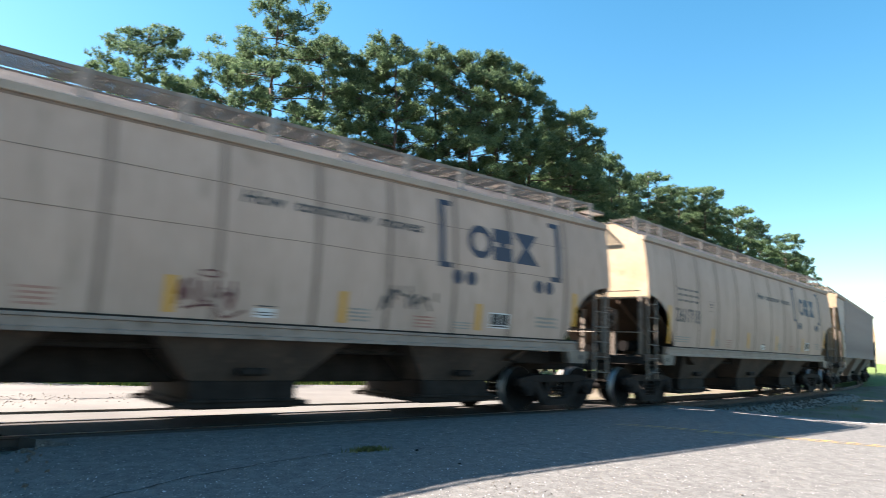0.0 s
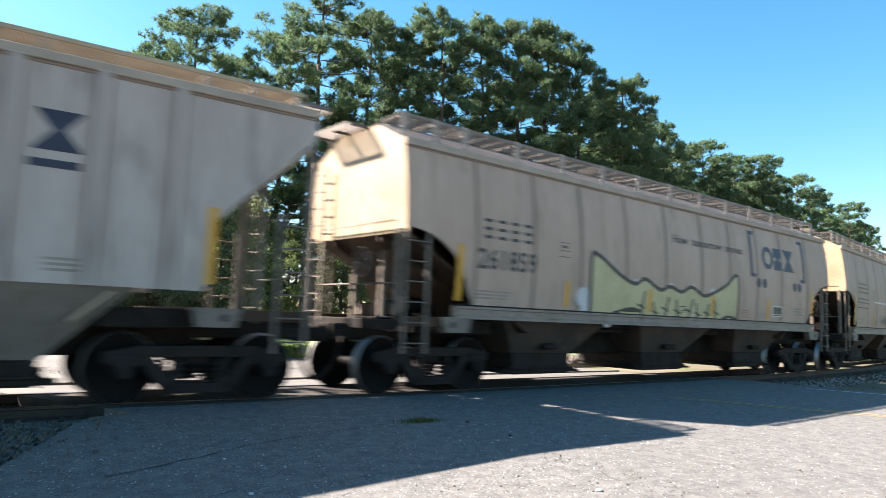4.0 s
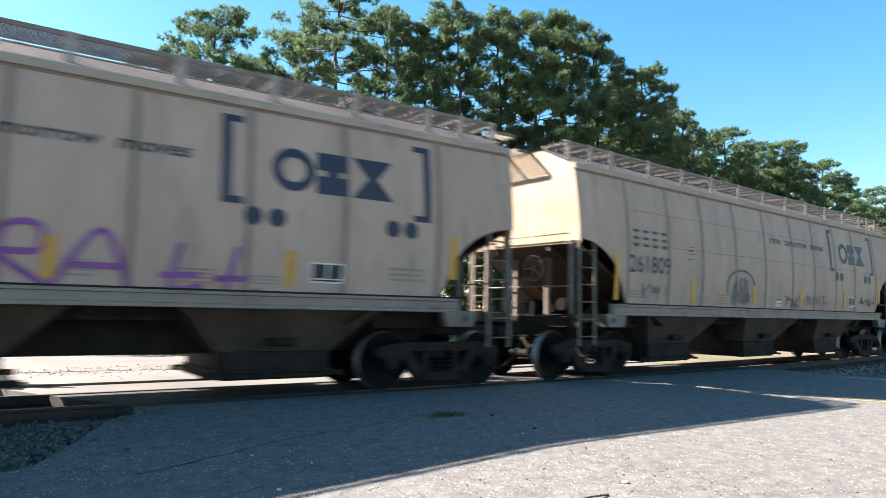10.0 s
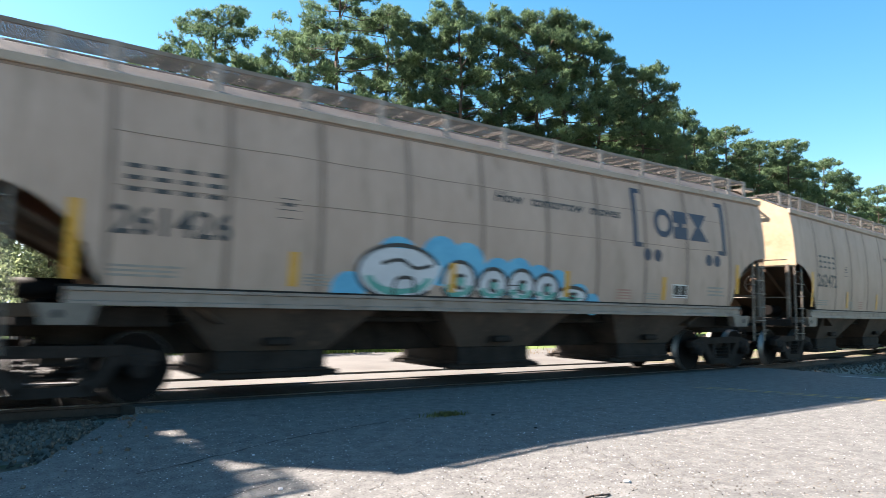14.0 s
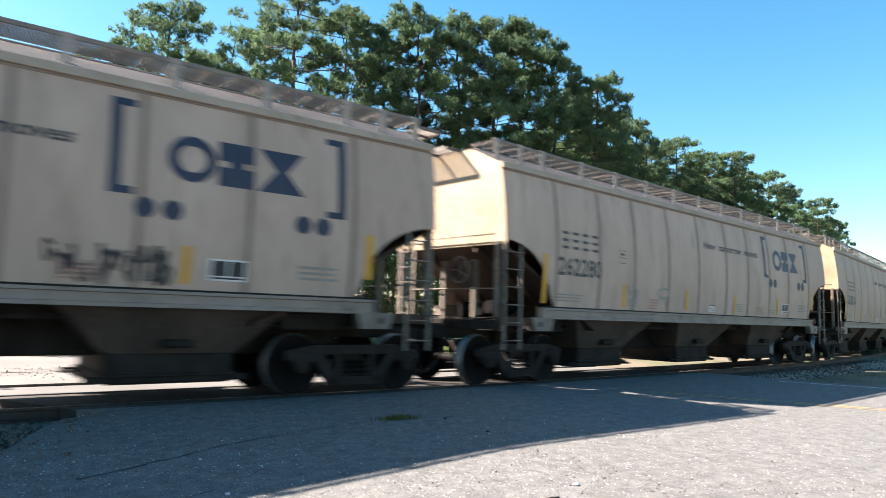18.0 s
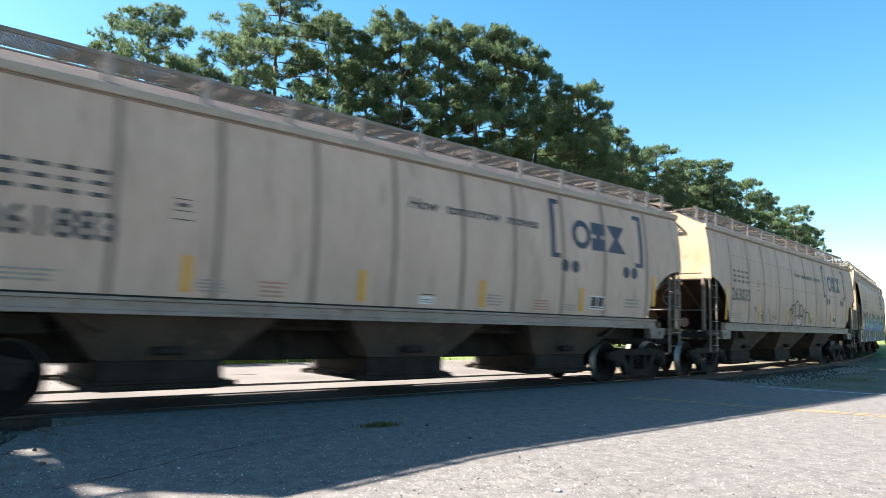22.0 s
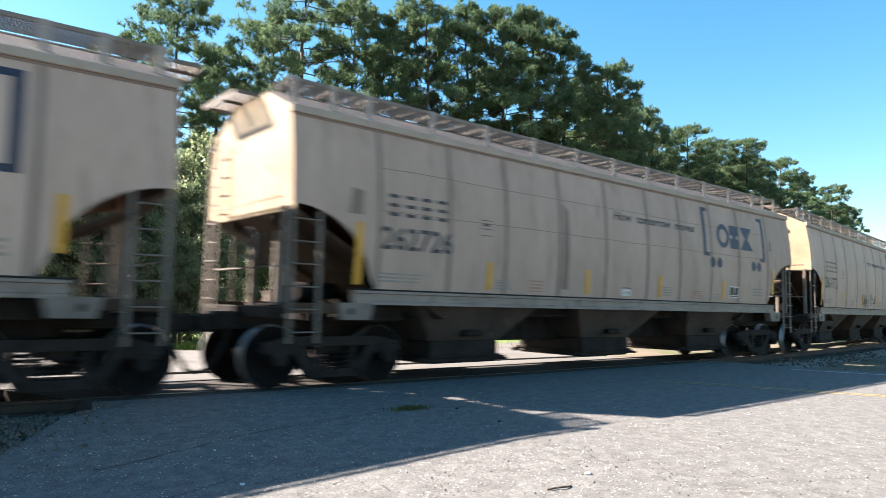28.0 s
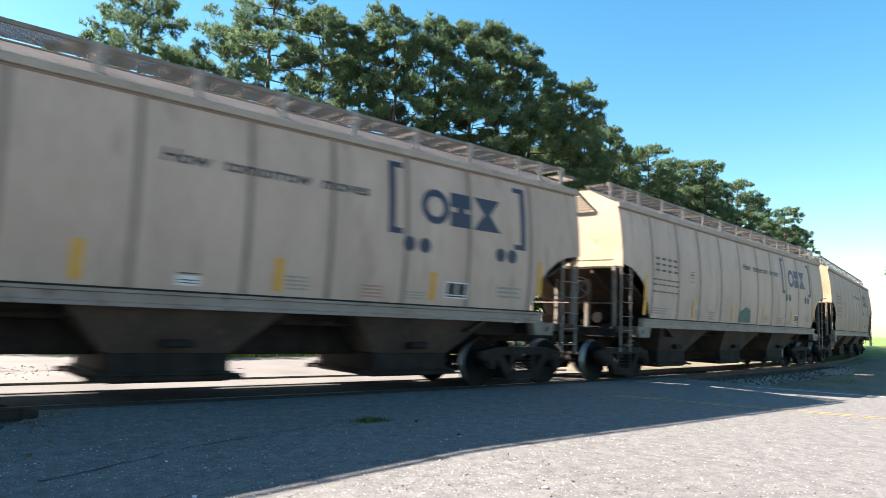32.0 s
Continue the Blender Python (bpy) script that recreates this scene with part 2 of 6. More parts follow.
M_WHITE = material("white_label", (0.6, 0.6, 0.58), (0.75, 0.75, 0.73), 0.5, grain=20, broad=6, bump=0.0)
M_ASPHALT = gritty("worn_asphalt", (0.098, 0.096, 0.094), (0.188, 0.184, 0.176), (0.56, 0.54, 0.50), 0.028, 70.0)
M_CONC = material("pale_dusty_pavement", (0.108, 0.103, 0.097), (0.188, 0.18, 0.168), 0.9, grain=45, broad=0.6, bump=0.3)
M_DIRT = material("sandy_soil", (0.10, 0.08, 0.057), (0.20, 0.165, 0.12), 0.95, grain=20, broad=0.4, bump=0.6, third=(0.10, 0.12, 0.045), third_at=(0.5, 0.65))
M_GRASS = material("mown_grass", (0.08, 0.13, 0.025), (0.18, 0.25, 0.06), 0.9, grain=25, broad=0.5, bump=0.6, depth=0.03)
M_STONE = material("ballast_stone", (0.115, 0.10, 0.085), (0.32, 0.285, 0.245), 0.9, grain=3.0, broad=9, bump=0.3)
M_GRAVEL = material("dirty_verge_gravel", (0.055, 0.044, 0.035), (0.17, 0.142, 0.118), 0.95, grain=3.0, broad=9, bump=0.3)
M_RAIL = material("rusty_rail", (0.030, 0.018, 0.013), (0.075, 0.045, 0.032), 0.8, grain=30, broad=3, bump=0.2)
M_RAILTOP = material("worn_rail_head", (0.4, 0.39, 0.38), (0.55, 0.54, 0.52), 0.35, metal=1.0, grain=30, broad=3, bump=0.02)
M_TIE = material("creosoted_timber", (0.022, 0.018, 0.016), (0.058, 0.05, 0.044), 0.9, grain=14, broad=2, bump=0.4, stretch=(6, 1, 6))
M_LINEY = material("worn_yellow_line", (0.42, 0.26, 0.07), (0.55, 0.35, 0.09), 0.8, grain=50, broad=3, bump=0.2, third=(0.2, 0.185, 0.165), third_at=(0.42, 0.56))
M_LINEW = material("worn_white_line", (0.5, 0.5, 0.48), (0.7, 0.7, 0.68), 0.8, grain=50, broad=3, bump=0.2, third=(0.24, 0.23, 0.22), third_at=(0.52, 0.62))
M_BARK = material("pine_bark", (0.05, 0.036, 0.029), (0.135, 0.10, 0.08), 0.95, grain=10, broad=2, bump=0.6, stretch=(2, 2, 0.5))
M_PINE = leaf_material("pine_needles", (0.026, 0.058, 0.038), (0.19, 0.28, 0.142), 0.42)
M_SHRUB = leaf_material("pale_glossy_leaves", (0.10, 0.13, 0.065), (0.275, 0.335, 0.18), 0.6, 0.45, 0.36)
M_LEAF = leaf_material("broad_leaves", (0.04, 0.07, 0.028), (0.20, 0.25, 0.10), 0.4)
M_DRY = leaf_material("dry_grass", (0.16, 0.10, 0.05), (0.34, 0.24, 0.13), 0.2)
M_LUSH = leaf_material("lush_grass_blades", (0.09, 0.14, 0.02), (0.24, 0.32, 0.07), 0.4)
M_TUFT = leaf_material("grass_blades", (0.065, 0.08, 0.025), (0.18, 0.18, 0.075), 0.3)


# ---- mesh helpers ----
def part(name, bm, mat, parent=None, label="", place=None):
    """Links a bmesh as one mesh object under a thing or a part."""
    me = bpy.data.meshes.new(name)
    bm.to_mesh(me)
    bm.free()
    for m in (mat if isinstance(mat, (list, tuple)) else [mat]):
        me.materials.append(m)
    ob = new(name, me)
    ob.parent = parent
    if place is not None:
        ob.matrix_basis = place
    return tagged(ob, label)


def again(ob, place, parent=None):
    """A second object on the same mesh."""
    o = new(ob.name.split(".")[0], ob.data)
    o.parent, o.matrix_basis = parent or ob.parent, place
    for key in ("label",):
        if key in ob:
            o[key] = ob[key]
    return o


def box(bm, x0, x1, y0, y1, z0, z1, bevel=0.0, mi=0):
    v = [bm.verts.new(p) for p in ((x0, y0, z0), (x1, y0, z0), (x1, y1, z0), (x0, y1, z0), (x0, y0, z1), (x1, y0, z1), (x1, y1, z1), (x0, y1, z1))]
    fs = [bm.faces.new([v[i] for i in f]) for f in ((3, 2, 1, 0), (4, 5, 6, 7), (0, 1, 5, 4), (1, 2, 6, 5), (2, 3, 7, 6), (3, 0, 4, 7))]
    for f in fs:
        f.material_index = mi
    if bevel:
        es = list({e for f in fs for e in f.edges})
        r = bmesh.ops.bevel(bm, geom=es, offset=bevel, segments=1, affect="EDGES", profile=0.5)
        for f in r["faces"]:
            f.material_index = mi
    return bm


def rod(bm, a, b, r, seg=6, r2=None, mi=0):
    """A round bar from a to b."""
    a, b = Vector(a), Vector(b)
    q = (b - a).to_track_quat("Z", "Y")
    rings = []
    for p, rad in ((a, r), (b, r if r2 is None else r2)):
        rings.append([bm.verts.new(p + q @ Vector((rad * math.cos(k * 2 * math.pi / seg), rad * math.sin(k * 2 * math.pi / seg), 0))) for k in range(seg)])
    for k in range(seg):
        f = bm.faces.new((rings[0][k], rings[0][(k + 1) % seg], rings[1][(k + 1) % seg], rings[1][k]))
        f.smooth, f.material_index = True, mi
    for ring in (rings[0][::-1], rings[1]):
        bm.faces.new(ring).material_index = mi
    return bm


def pipe(bm, pts, r, seg=6):
    for a, b in zip(pts, pts[1:]):
        rod(bm, a, b, r, seg)
    return bm


def prism(bm, outline, axis, a, b, mi=0):
    """An outline of (p, q) drawn out along axis from a to b; p, q are the other two axes in xyz order."""
    def at(p, q, k):
        return {"x": (k, p, q), "y": (p, k, q), "z": (p, q, k)}[axis]
    lo, hi = [bm.verts.new(at(p, q, a)) for p, q in outline], [bm.verts.new(at(p, q, b)) for p, q in outline]
    n = len(outline)
    fs = [bm.faces.new((lo[i], lo[(i + 1) % n], hi[(i + 1) % n], hi[i])) for i in range(n)]
    fs += [bm.faces.new(lo[::-1]), bm.faces.new(hi)]
    for f in fs:
        f.material_index = mi
    return bm


def lathe(bm, prof, axis="y", seg=24, mis=None):
    """A profile of (along, radius) turned round an axis through the origin."""
    rings = []
    for along, rad in prof:
        ring = []
        for k in range(seg):
            c, s = rad * math.cos(2 * math.pi * k / seg), rad * math.sin(2 * math.pi * k / seg)
            ring.append(bm.verts.new({"y": (c, along, s), "z": (c, s, along), "x": (along, c, s)}[axis]))
        rings.append(ring)
    for j in range(len(rings) - 1):
        for k in range(seg):
            f = bm.faces.new((rings[j][k], rings[j][(k + 1) % seg], rings[j + 1][(k + 1) % seg], rings[j + 1][k]))
            f.smooth = True
            if mis:
                f.material_index = mis[j]
    bm.faces.new(rings[0][::-1])
    bm.faces.new(rings[-1])
    return bm


def bm_new():
    return bmesh.new()


# ---- the line of the track: straight, then a curve away, then straight ----
TRACK_Y, HEAD, BEND, BEND_FROM, BEND_END = 10.88, 0.0285, 0.0061, 2.04, 95.0


def track(s):
    """Place and heading of the track's middle at s metres along it."""
    a = min(s, BEND_FROM)
    h = HEAD + BEND * (min(max(s, BEND_FROM), BEND_END) - BEND_FROM)
    x = a * math.cos(HEAD) + (math.sin(h) - math.sin(HEAD)) / BEND
    y = TRACK_Y + a * math.sin(HEAD) + (math.cos(HEAD) - math.cos(h)) / BEND
    if s > BEND_END:
        x, y = x + (s - BEND_END) * math.cos(h), y + (s - BEND_END) * math.sin(h)
    return x, y, h


RAIL_TOP = -0.0975


def beside(s, off, z=0.0):
    """A point off metres to the far side of the track's middle."""
    x, y, h = track(s)
    return Vector((x - math.sin(h) * off, y + math.cos(h) * off, z + RAIL_TOP))


def strip(bm, stations, section, mi=0, closed=False):
    """Draws a section of (off, z) along the track."""
    rows = [[bm.verts.new(beside(s, o, z)) for o, z in section] for s in stations]
    n = len(section)
    for a, b in zip(rows, rows[1:]):
        for i in range(n if closed else n - 1):
            bm.faces.new((a[i], b[i], b[(i + 1) % n], a[(i + 1) % n])).material_index = mi
    return bm


# ---- ground ----
def lot_z(y, x=9.0):
    """The pavement falls gently from the rails towards the viewer, and sags towards the verge."""
    sag = 0.04 * min(6.0, max(0.0, 5.0 - x)) * min(1.0, max(0.0, (8.6 - y) / 2.6))
    return -0.105 - 0.016 * (9.3 - y) - sag


def road_x(y, line):
    """Where a line along the road stands at y; the road crosses the track askew."""
    return line - 0.48 * (y - 9.0)


ROAD_L, ROAD_MID, ROAD_R, ROAD_WHITE = 1.15, 10.55, 16.9, 15.97
rng = random.Random(7)


def ground_z(x, y):
    z = -0.50 if y < 9 else -0.42
    if y < 8.0:
        z = lot_z(y, x) - 0.16
    elif y > 14:
        z = -0.24
    return z + 0.06 * noise.noise(Vector((x * 0.3, y * 0.3, 1.0)))


def axis_steps(lo, hi, fine_lo, fine_hi, step):
    out, v = [], fine_lo
    while v < fine_hi:
        out.append(v)
        v += step
    out.append(fine_hi)
    grow, v = step, fine_hi
    while v < hi:
        grow *= 1.6
        v += grow
        out.append(v)
    grow, v = step, fine_lo
    while v > lo:
        grow *= 1.6
        v -= grow
        out.insert(0, v)
    return out


bm = bm_new()
gx, gy = axis_steps(-2500, 2500, -12, 60, 1.2), axis_steps(-2500, 2500, -6, 60, 1.2)
grid = [[bm.verts.new((x, y, ground_z(x, y))) for y in gy] for x in gx]
for i in range(len(gx) - 1):
    for j in range(len(gy) - 1):
        f = bm.faces.new((grid[i][j], grid[i + 1][j], grid[i + 1][j + 1], grid[i][j + 1]))
        f.smooth = True
        cx, cy = (gx[i] + gx[i + 1]) / 2, (gy[j] + gy[j + 1]) / 2
        f.material_index = 1 if cy > 21.8 or (cy > 18.0 and cx > 0) else 0
tagged(part("ground", bm, [M_DIRT, M_GRASS]), "sandy soil with mown grass beyond the railway", "ground", kind="structure")


def slab(name, outline, z_of, thick, mat, label, category):
    """A flat paved piece with a real edge."""
    b = bm_new()
    top = [b.verts.new((x, y, 0)) for x, y in outline]
    low = [b.verts.new((x, y, -thick)) for x, y in outline]
    n = len(outline)
    b.faces.new(top)
    b.faces.new(low[::-1])
    for i in range(n):
        b.faces.new((top[i], low[i], low[(i + 1) % n], top[(i + 1) % n]))
    bmesh.ops.recalc_face_normals(b, faces=b.faces)
    for axis, lo, hi, step in ((0, -3.0, 6.0, 0.6), (1, 2.0, 9.2, 0.6)):
        for k in range(int((hi - lo) / step) + 1):
            co, no = [0, 0, 0], [0, 0, 0]
            co[axis], no[axis] = lo + step * k, 1
            bmesh.ops.bisect_plane(b, geom=list(b.verts) + list(b.edges) + list(b.faces), plane_co=co, plane_no=no)
    bmesh.ops.triangulate(b, faces=[f for f in b.faces if len(f.verts) > 4])
    for v in b.verts:
        v.co.z += z_of(v.co.y, v.co.x)
    return tagged(part(name, b, mat), label, category, kind="structure")


slab("road", [(0.95, 8.6), (1.22, 9.12), (8.0, 9.5), (road_x(9.9, ROAD_R), 9.9 + 0.3), (road_x(8, ROAD_R), 8), (road_x(0, ROAD_R), 0), (road_x(-40, ROAD_R), -40),
              (-26, -40), (-14, -4), (-14, 6.3), (-3.0, 6.75), (-0.6, 6.9), (0.27, 7.26), (0.62, 7.9)], lot_z, 0.2, M_ASPHALT,
     "worn grey asphalt road and verge, cracked and gritty", "road")
slab("pavement", [(road_x(12.6, ROAD_L), 12.75), (road_x(12.6, ROAD_R), 13.35), (road_x(15.2, ROAD_R), 15.4), (40, 24.5), (40, 26.5), (16, 19.6), (12, 19.0), (9.4, 19.5), (7.0, 18.9), (5.2, 18.8), (2.8, 20.6), (1.5, 23.5), (-4.5, 36), (-26, 80), (-33, 80), (-10, 30), (-8, 21.5), (-60, 21.5), (-60, 15), (-1.8, 14.6)],
     lambda y, x: -0.07 - 0.006 * (y - 12.7) if y < 21.7 else -0.125, 0.2, M_CONC, "pale dusty street beyond the railway", "street")


def line_mark(name, line, y0, y1, width, mat, label):
    b = bm_new()
    n = 24
    prev = None
    for i in range(n + 1):
        y = y0 + (y1 - y0) * i / n
        wob = 0.008 * noise.noise(Vector((line, y * 2, 0)))
        row = [b.verts.new((line + o - 0.66 * (y - 9.0) + wob, y, lot_z(y) + 0.004)) for o in (-width / 2, width / 2)]
        if prev:
            b.faces.new((prev[0], prev[1], row[1], row[0]))
        prev = row
    return tagged(part(name, b, mat), label, "road marking", "road markings", kind="structure")


line_mark("yellow_line", ROAD_MID - 0.12, 8.4, -20, 0.11, M_LINEY, "worn yellow centre line on the asphalt")
line_mark("yellow_line", ROAD_MID + 0.12, 8.4, -20, 0.11, M_LINEY, "worn yellow centre line on the asphalt")
line_mark("white_line", ROAD_WHITE, 8.6, -20, 0.12, M_LINEW, "worn white edge line on the asphalt")

# ---- track ----
stations = [-60 + 2.0 * i for i in range(31)] + [1.5 * i for i in range(1, 71)] + [110 + 12 * i for i in range(30)]
bm = bm_new()
strip(bm, stations, [(-3.6, -0.62), (-2.2, -0.34), (-1.55, -0.18), (1.55, -0.18), (2.2, -0.34), (3.4, -0.5)])
ballast = tagged(part("ballast_bed", bm, M_STONE), "grey crushed stone bed under the railway track", "track bed", kind="structure")
RAIL = [(-0.068, -0.17), (0.068, -0.17), (0.068, -0.155), (0.012, -0.135), (0.012, -0.045), (0.036, -0.03), (0.036, -0.004), (0.028, 0.0), (-0.028, 0.0), (-0.036, -0.004), (-0.036, -0.03), (-0.012, -0.045), (-0.012, -0.135), (-0.068, -0.155)]
for off in (-0.754, 0.754):
    bm = bm_new()
    strip(bm, stations, [(off + o, z) for o, z in RAIL], closed=True)
    for f in bm.faces:
        if f.calc_center_median().z > RAIL_TOP - 0.0045:
            f.material_index = 1
    bmesh.ops.recalc_face_normals(bm, faces=bm.faces)
    tagged(part("rail", bm, [M_RAIL, M_RAILTOP]), "rusty steel rail with a worn bright head", "rail", "rails of the track", kind="structure")

# crossing panels between and beside the rails
def cross_panel(o0, o1, label, mat):
    b = bm_new()
    sts = [0.9 + 0.5 * i for i in range(31)]
    shift = lambda o: -0.48 * o
    rows = []
    for s in sts:
        rows.append([b.verts.new(beside(s + shift(o), o, z)) for o, z in ((o0, -0.16), (o0, -0.012), (o1, -0.012), (o1, -0.16))])
    for a, c in zip(rows, rows[1:]):
        for i in range(3):
            b.faces.new((a[i], c[i], c[i + 1], a[i + 1]))
    b.faces.new(rows[0])
    b.faces.new(rows[-1][::-1])
    bmesh.ops.recalc_face_normals(b, faces=b.faces)
    tagged(part("crossing_panel", b, mat), label, "crossing panel", "level crossing panels", kind="structure")


# the dark timber tone also paints the shaded band beneath the train
cross_panel(-0.66, 0.66, "dark timber infill between the crossing's rails, train shade in its tone", M_TIE)
cross_panel(-1.08, -0.80, "dark timber along the rail at the crossing", M_TIE)
cross_panel(-1.80, -1.085, "asphalt strip along the timber at the crossing", M_ASPHALT)
cross_panel(0.80, 2.0, "pale asphalt strip along the far rail at the crossing", M_CONC)

# ties outside the crossing
bm = bm_new()
box(bm, -0.115, 0.115, -1.3, 1.3, -0.34, -0.165, 0.012)
tie = None
for i in range(190):
    s = -14.5 + 0.56 * i
    if 0.6 < s < 16.4:
        continue
    x, y, h = track(s)
    m = pose(x, y, RAIL_TOP, 0, 0, math.degrees(h) + rng.uniform(-1, 1))
    if tie is None:
        tie = tagged(part("railway_tie", bm, M_TIE, place=m), "dark creosoted wooden railway tie", "railway tie", "ties under the rails", kind="structure")
    else:
        o = again(tie, m)
        tagged(o, "dark creosoted wooden railway tie", "railway tie", "ties under the rails", "structure")


# loose stones: ballast by the track and grit on the verge
def stones(name, count, place, label, lo, hi, seed, mat=None):
    r = random.Random(seed)
    verts, faces = [], []
    base = [Vector(v) for v in ((1, 0, 0), (-1, 0, 0), (0, 1, 0), (0, -1, 0), (0, 0, 1), (0, 0, -1))]
    tri = ((0, 2, 4), (2, 1, 4), (1, 3, 4), (3, 0, 4), (2, 0, 5), (1, 2, 5), (3, 1, 5), (0, 3, 5))
    for _ in range(count):
        p = place(r)
        if p is None:
            continue
        size = r.uniform(lo, hi)
        turn = Euler((r.uniform(0, 6), r.uniform(0, 6), r.uniform(0, 6)))
        k = len(verts)
        for v in base:
            w = v * size * r.uniform(0.65, 1.2)
            w.rotate(turn)
            verts.append(p + w + Vector((0, 0, size * 0.35)))
        faces += [tuple(k + i for i in t) for t in tri]
    me = bpy.data.meshes.new(name)
    me.from_pydata(verts, [], faces)
    me.materials.append(mat or M_STONE)
    return tagged(new(name, me), label, "stones", kind="stuff")


def bed_z(o):
    a = abs(o)
    return -0.18 if a < 1.55 else (-0.18 - (a - 1.55) * 0.246 if a < 2.2 else -0.34 - (a - 2.2) * 0.17)


def far_bed(r):
    s = r.choice((r.uniform(-9, 2.2), r.uniform(13.0, 60), r.uniform(13, 30)))
    o = r.uniform(0.9, 3.6)
    if o < 2 and 0.6 < s < 16.5:
        return None
    return beside(s, o, bed_z(o))


def near_bed(r):
    s = r.choice((r.uniform(-6, 1.0), r.uniform(15.5, 62), r.uniform(15.5, 30)))
    o = -r.uniform(0.85, 3.7)
    if 1.0 < s + 0.48 * o < 15.5:
        return None
    return beside(s, o, bed_z(o))


def verge(r):
    x, y = r.uniform(-3.5, 1.4), r.uniform(5.6, 9.2)
    edge = 6.95 if x < -0.4 else 6.95 + (x + 0.4) * 1.25
    if y > edge:
        return Vector((x, y, -0.19 - 0.02 * (9.3 - y)))
    # thinning out over the rim of the asphalt
    return Vector((x, y, lot_z(y, x))) if r.random() < 0.25 * math.exp(-(edge - y) / 0.45) else None


stones("ballast_stones", 5200, far_bed, "pale crushed ballast stones beyond the rails", 0.02, 0.05, 1)
stones("ballast_stones", 4200, near_bed, "dirty crushed ballast stones beside the rails", 0.02, 0.05, 2, M_GRAVEL)
stones("rubble", 380, lambda r: (lambda x, y: Vector((x, y, -0.075 - 0.006 * (y - 12.7))))(r.gauss(0.9, 1.3), r.gauss(15.4, 0.7)), "pale rubble scattered on the far apron", 0.008, 0.026, 8)
stones("gravel", 5200, verge, "loose dark gravel beside the pavement edge", 0.012, 0.035, 3, M_GRAVEL)


def lot(r):
    """A spot on the asphalt, more often near the worn verge and towards the viewer."""
    x, y = r.uniform(0.2, 13), r.uniform(2.2, 9.2)
    if r.random() < 0.5:
        x, y = r.uniform(0.2, 7), r.uniform(2.4, 7.6)
    return Vector((x, y, lot_z(y, x) - 0.002))


stones("grit", 11000, lot, "small loose stones scattered on the asphalt", 0.003, 0.010, 4)
stones("grit", 700, lot, "small pale stone chips scattered on the asphalt", 0.004, 0.010, 5, M_CHALK)
stones("grit", 450, lot, "dark bits of bark and dirt on the asphalt", 0.004, 0.012, 6, M_CRACK)


# ---- trees ----
def tuft_mesh(r, long, wide, count, flat):
    """One clump: small pointed blades in an uneven ball of unit size."""
    out = []
    for _ in range(count):
        d = Vector((r.gauss(0, 1), r.gauss(0, 1), r.gauss(0, 1) * flat))
        d.normalize()
        c = d * r.uniform(0.15, 1.0)
        a = (d + Vector((r.gauss(0, 0.6), r.gauss(0, 0.6), r.gauss(0.25, 0.5)))).normalized()
        b = a.cross(Vector((r.gauss(0, 1), r.gauss(0, 1), r.gauss(0, 1)))).normalized()
        ln, wd = long * r.uniform(0.7, 1.3), wide * r.uniform(0.7, 1.3)
        out.append((c - a * ln * 0.45 + b * wd, c + a * ln * 0.55, c - a * ln * 0.45 - b * wd))
    return out


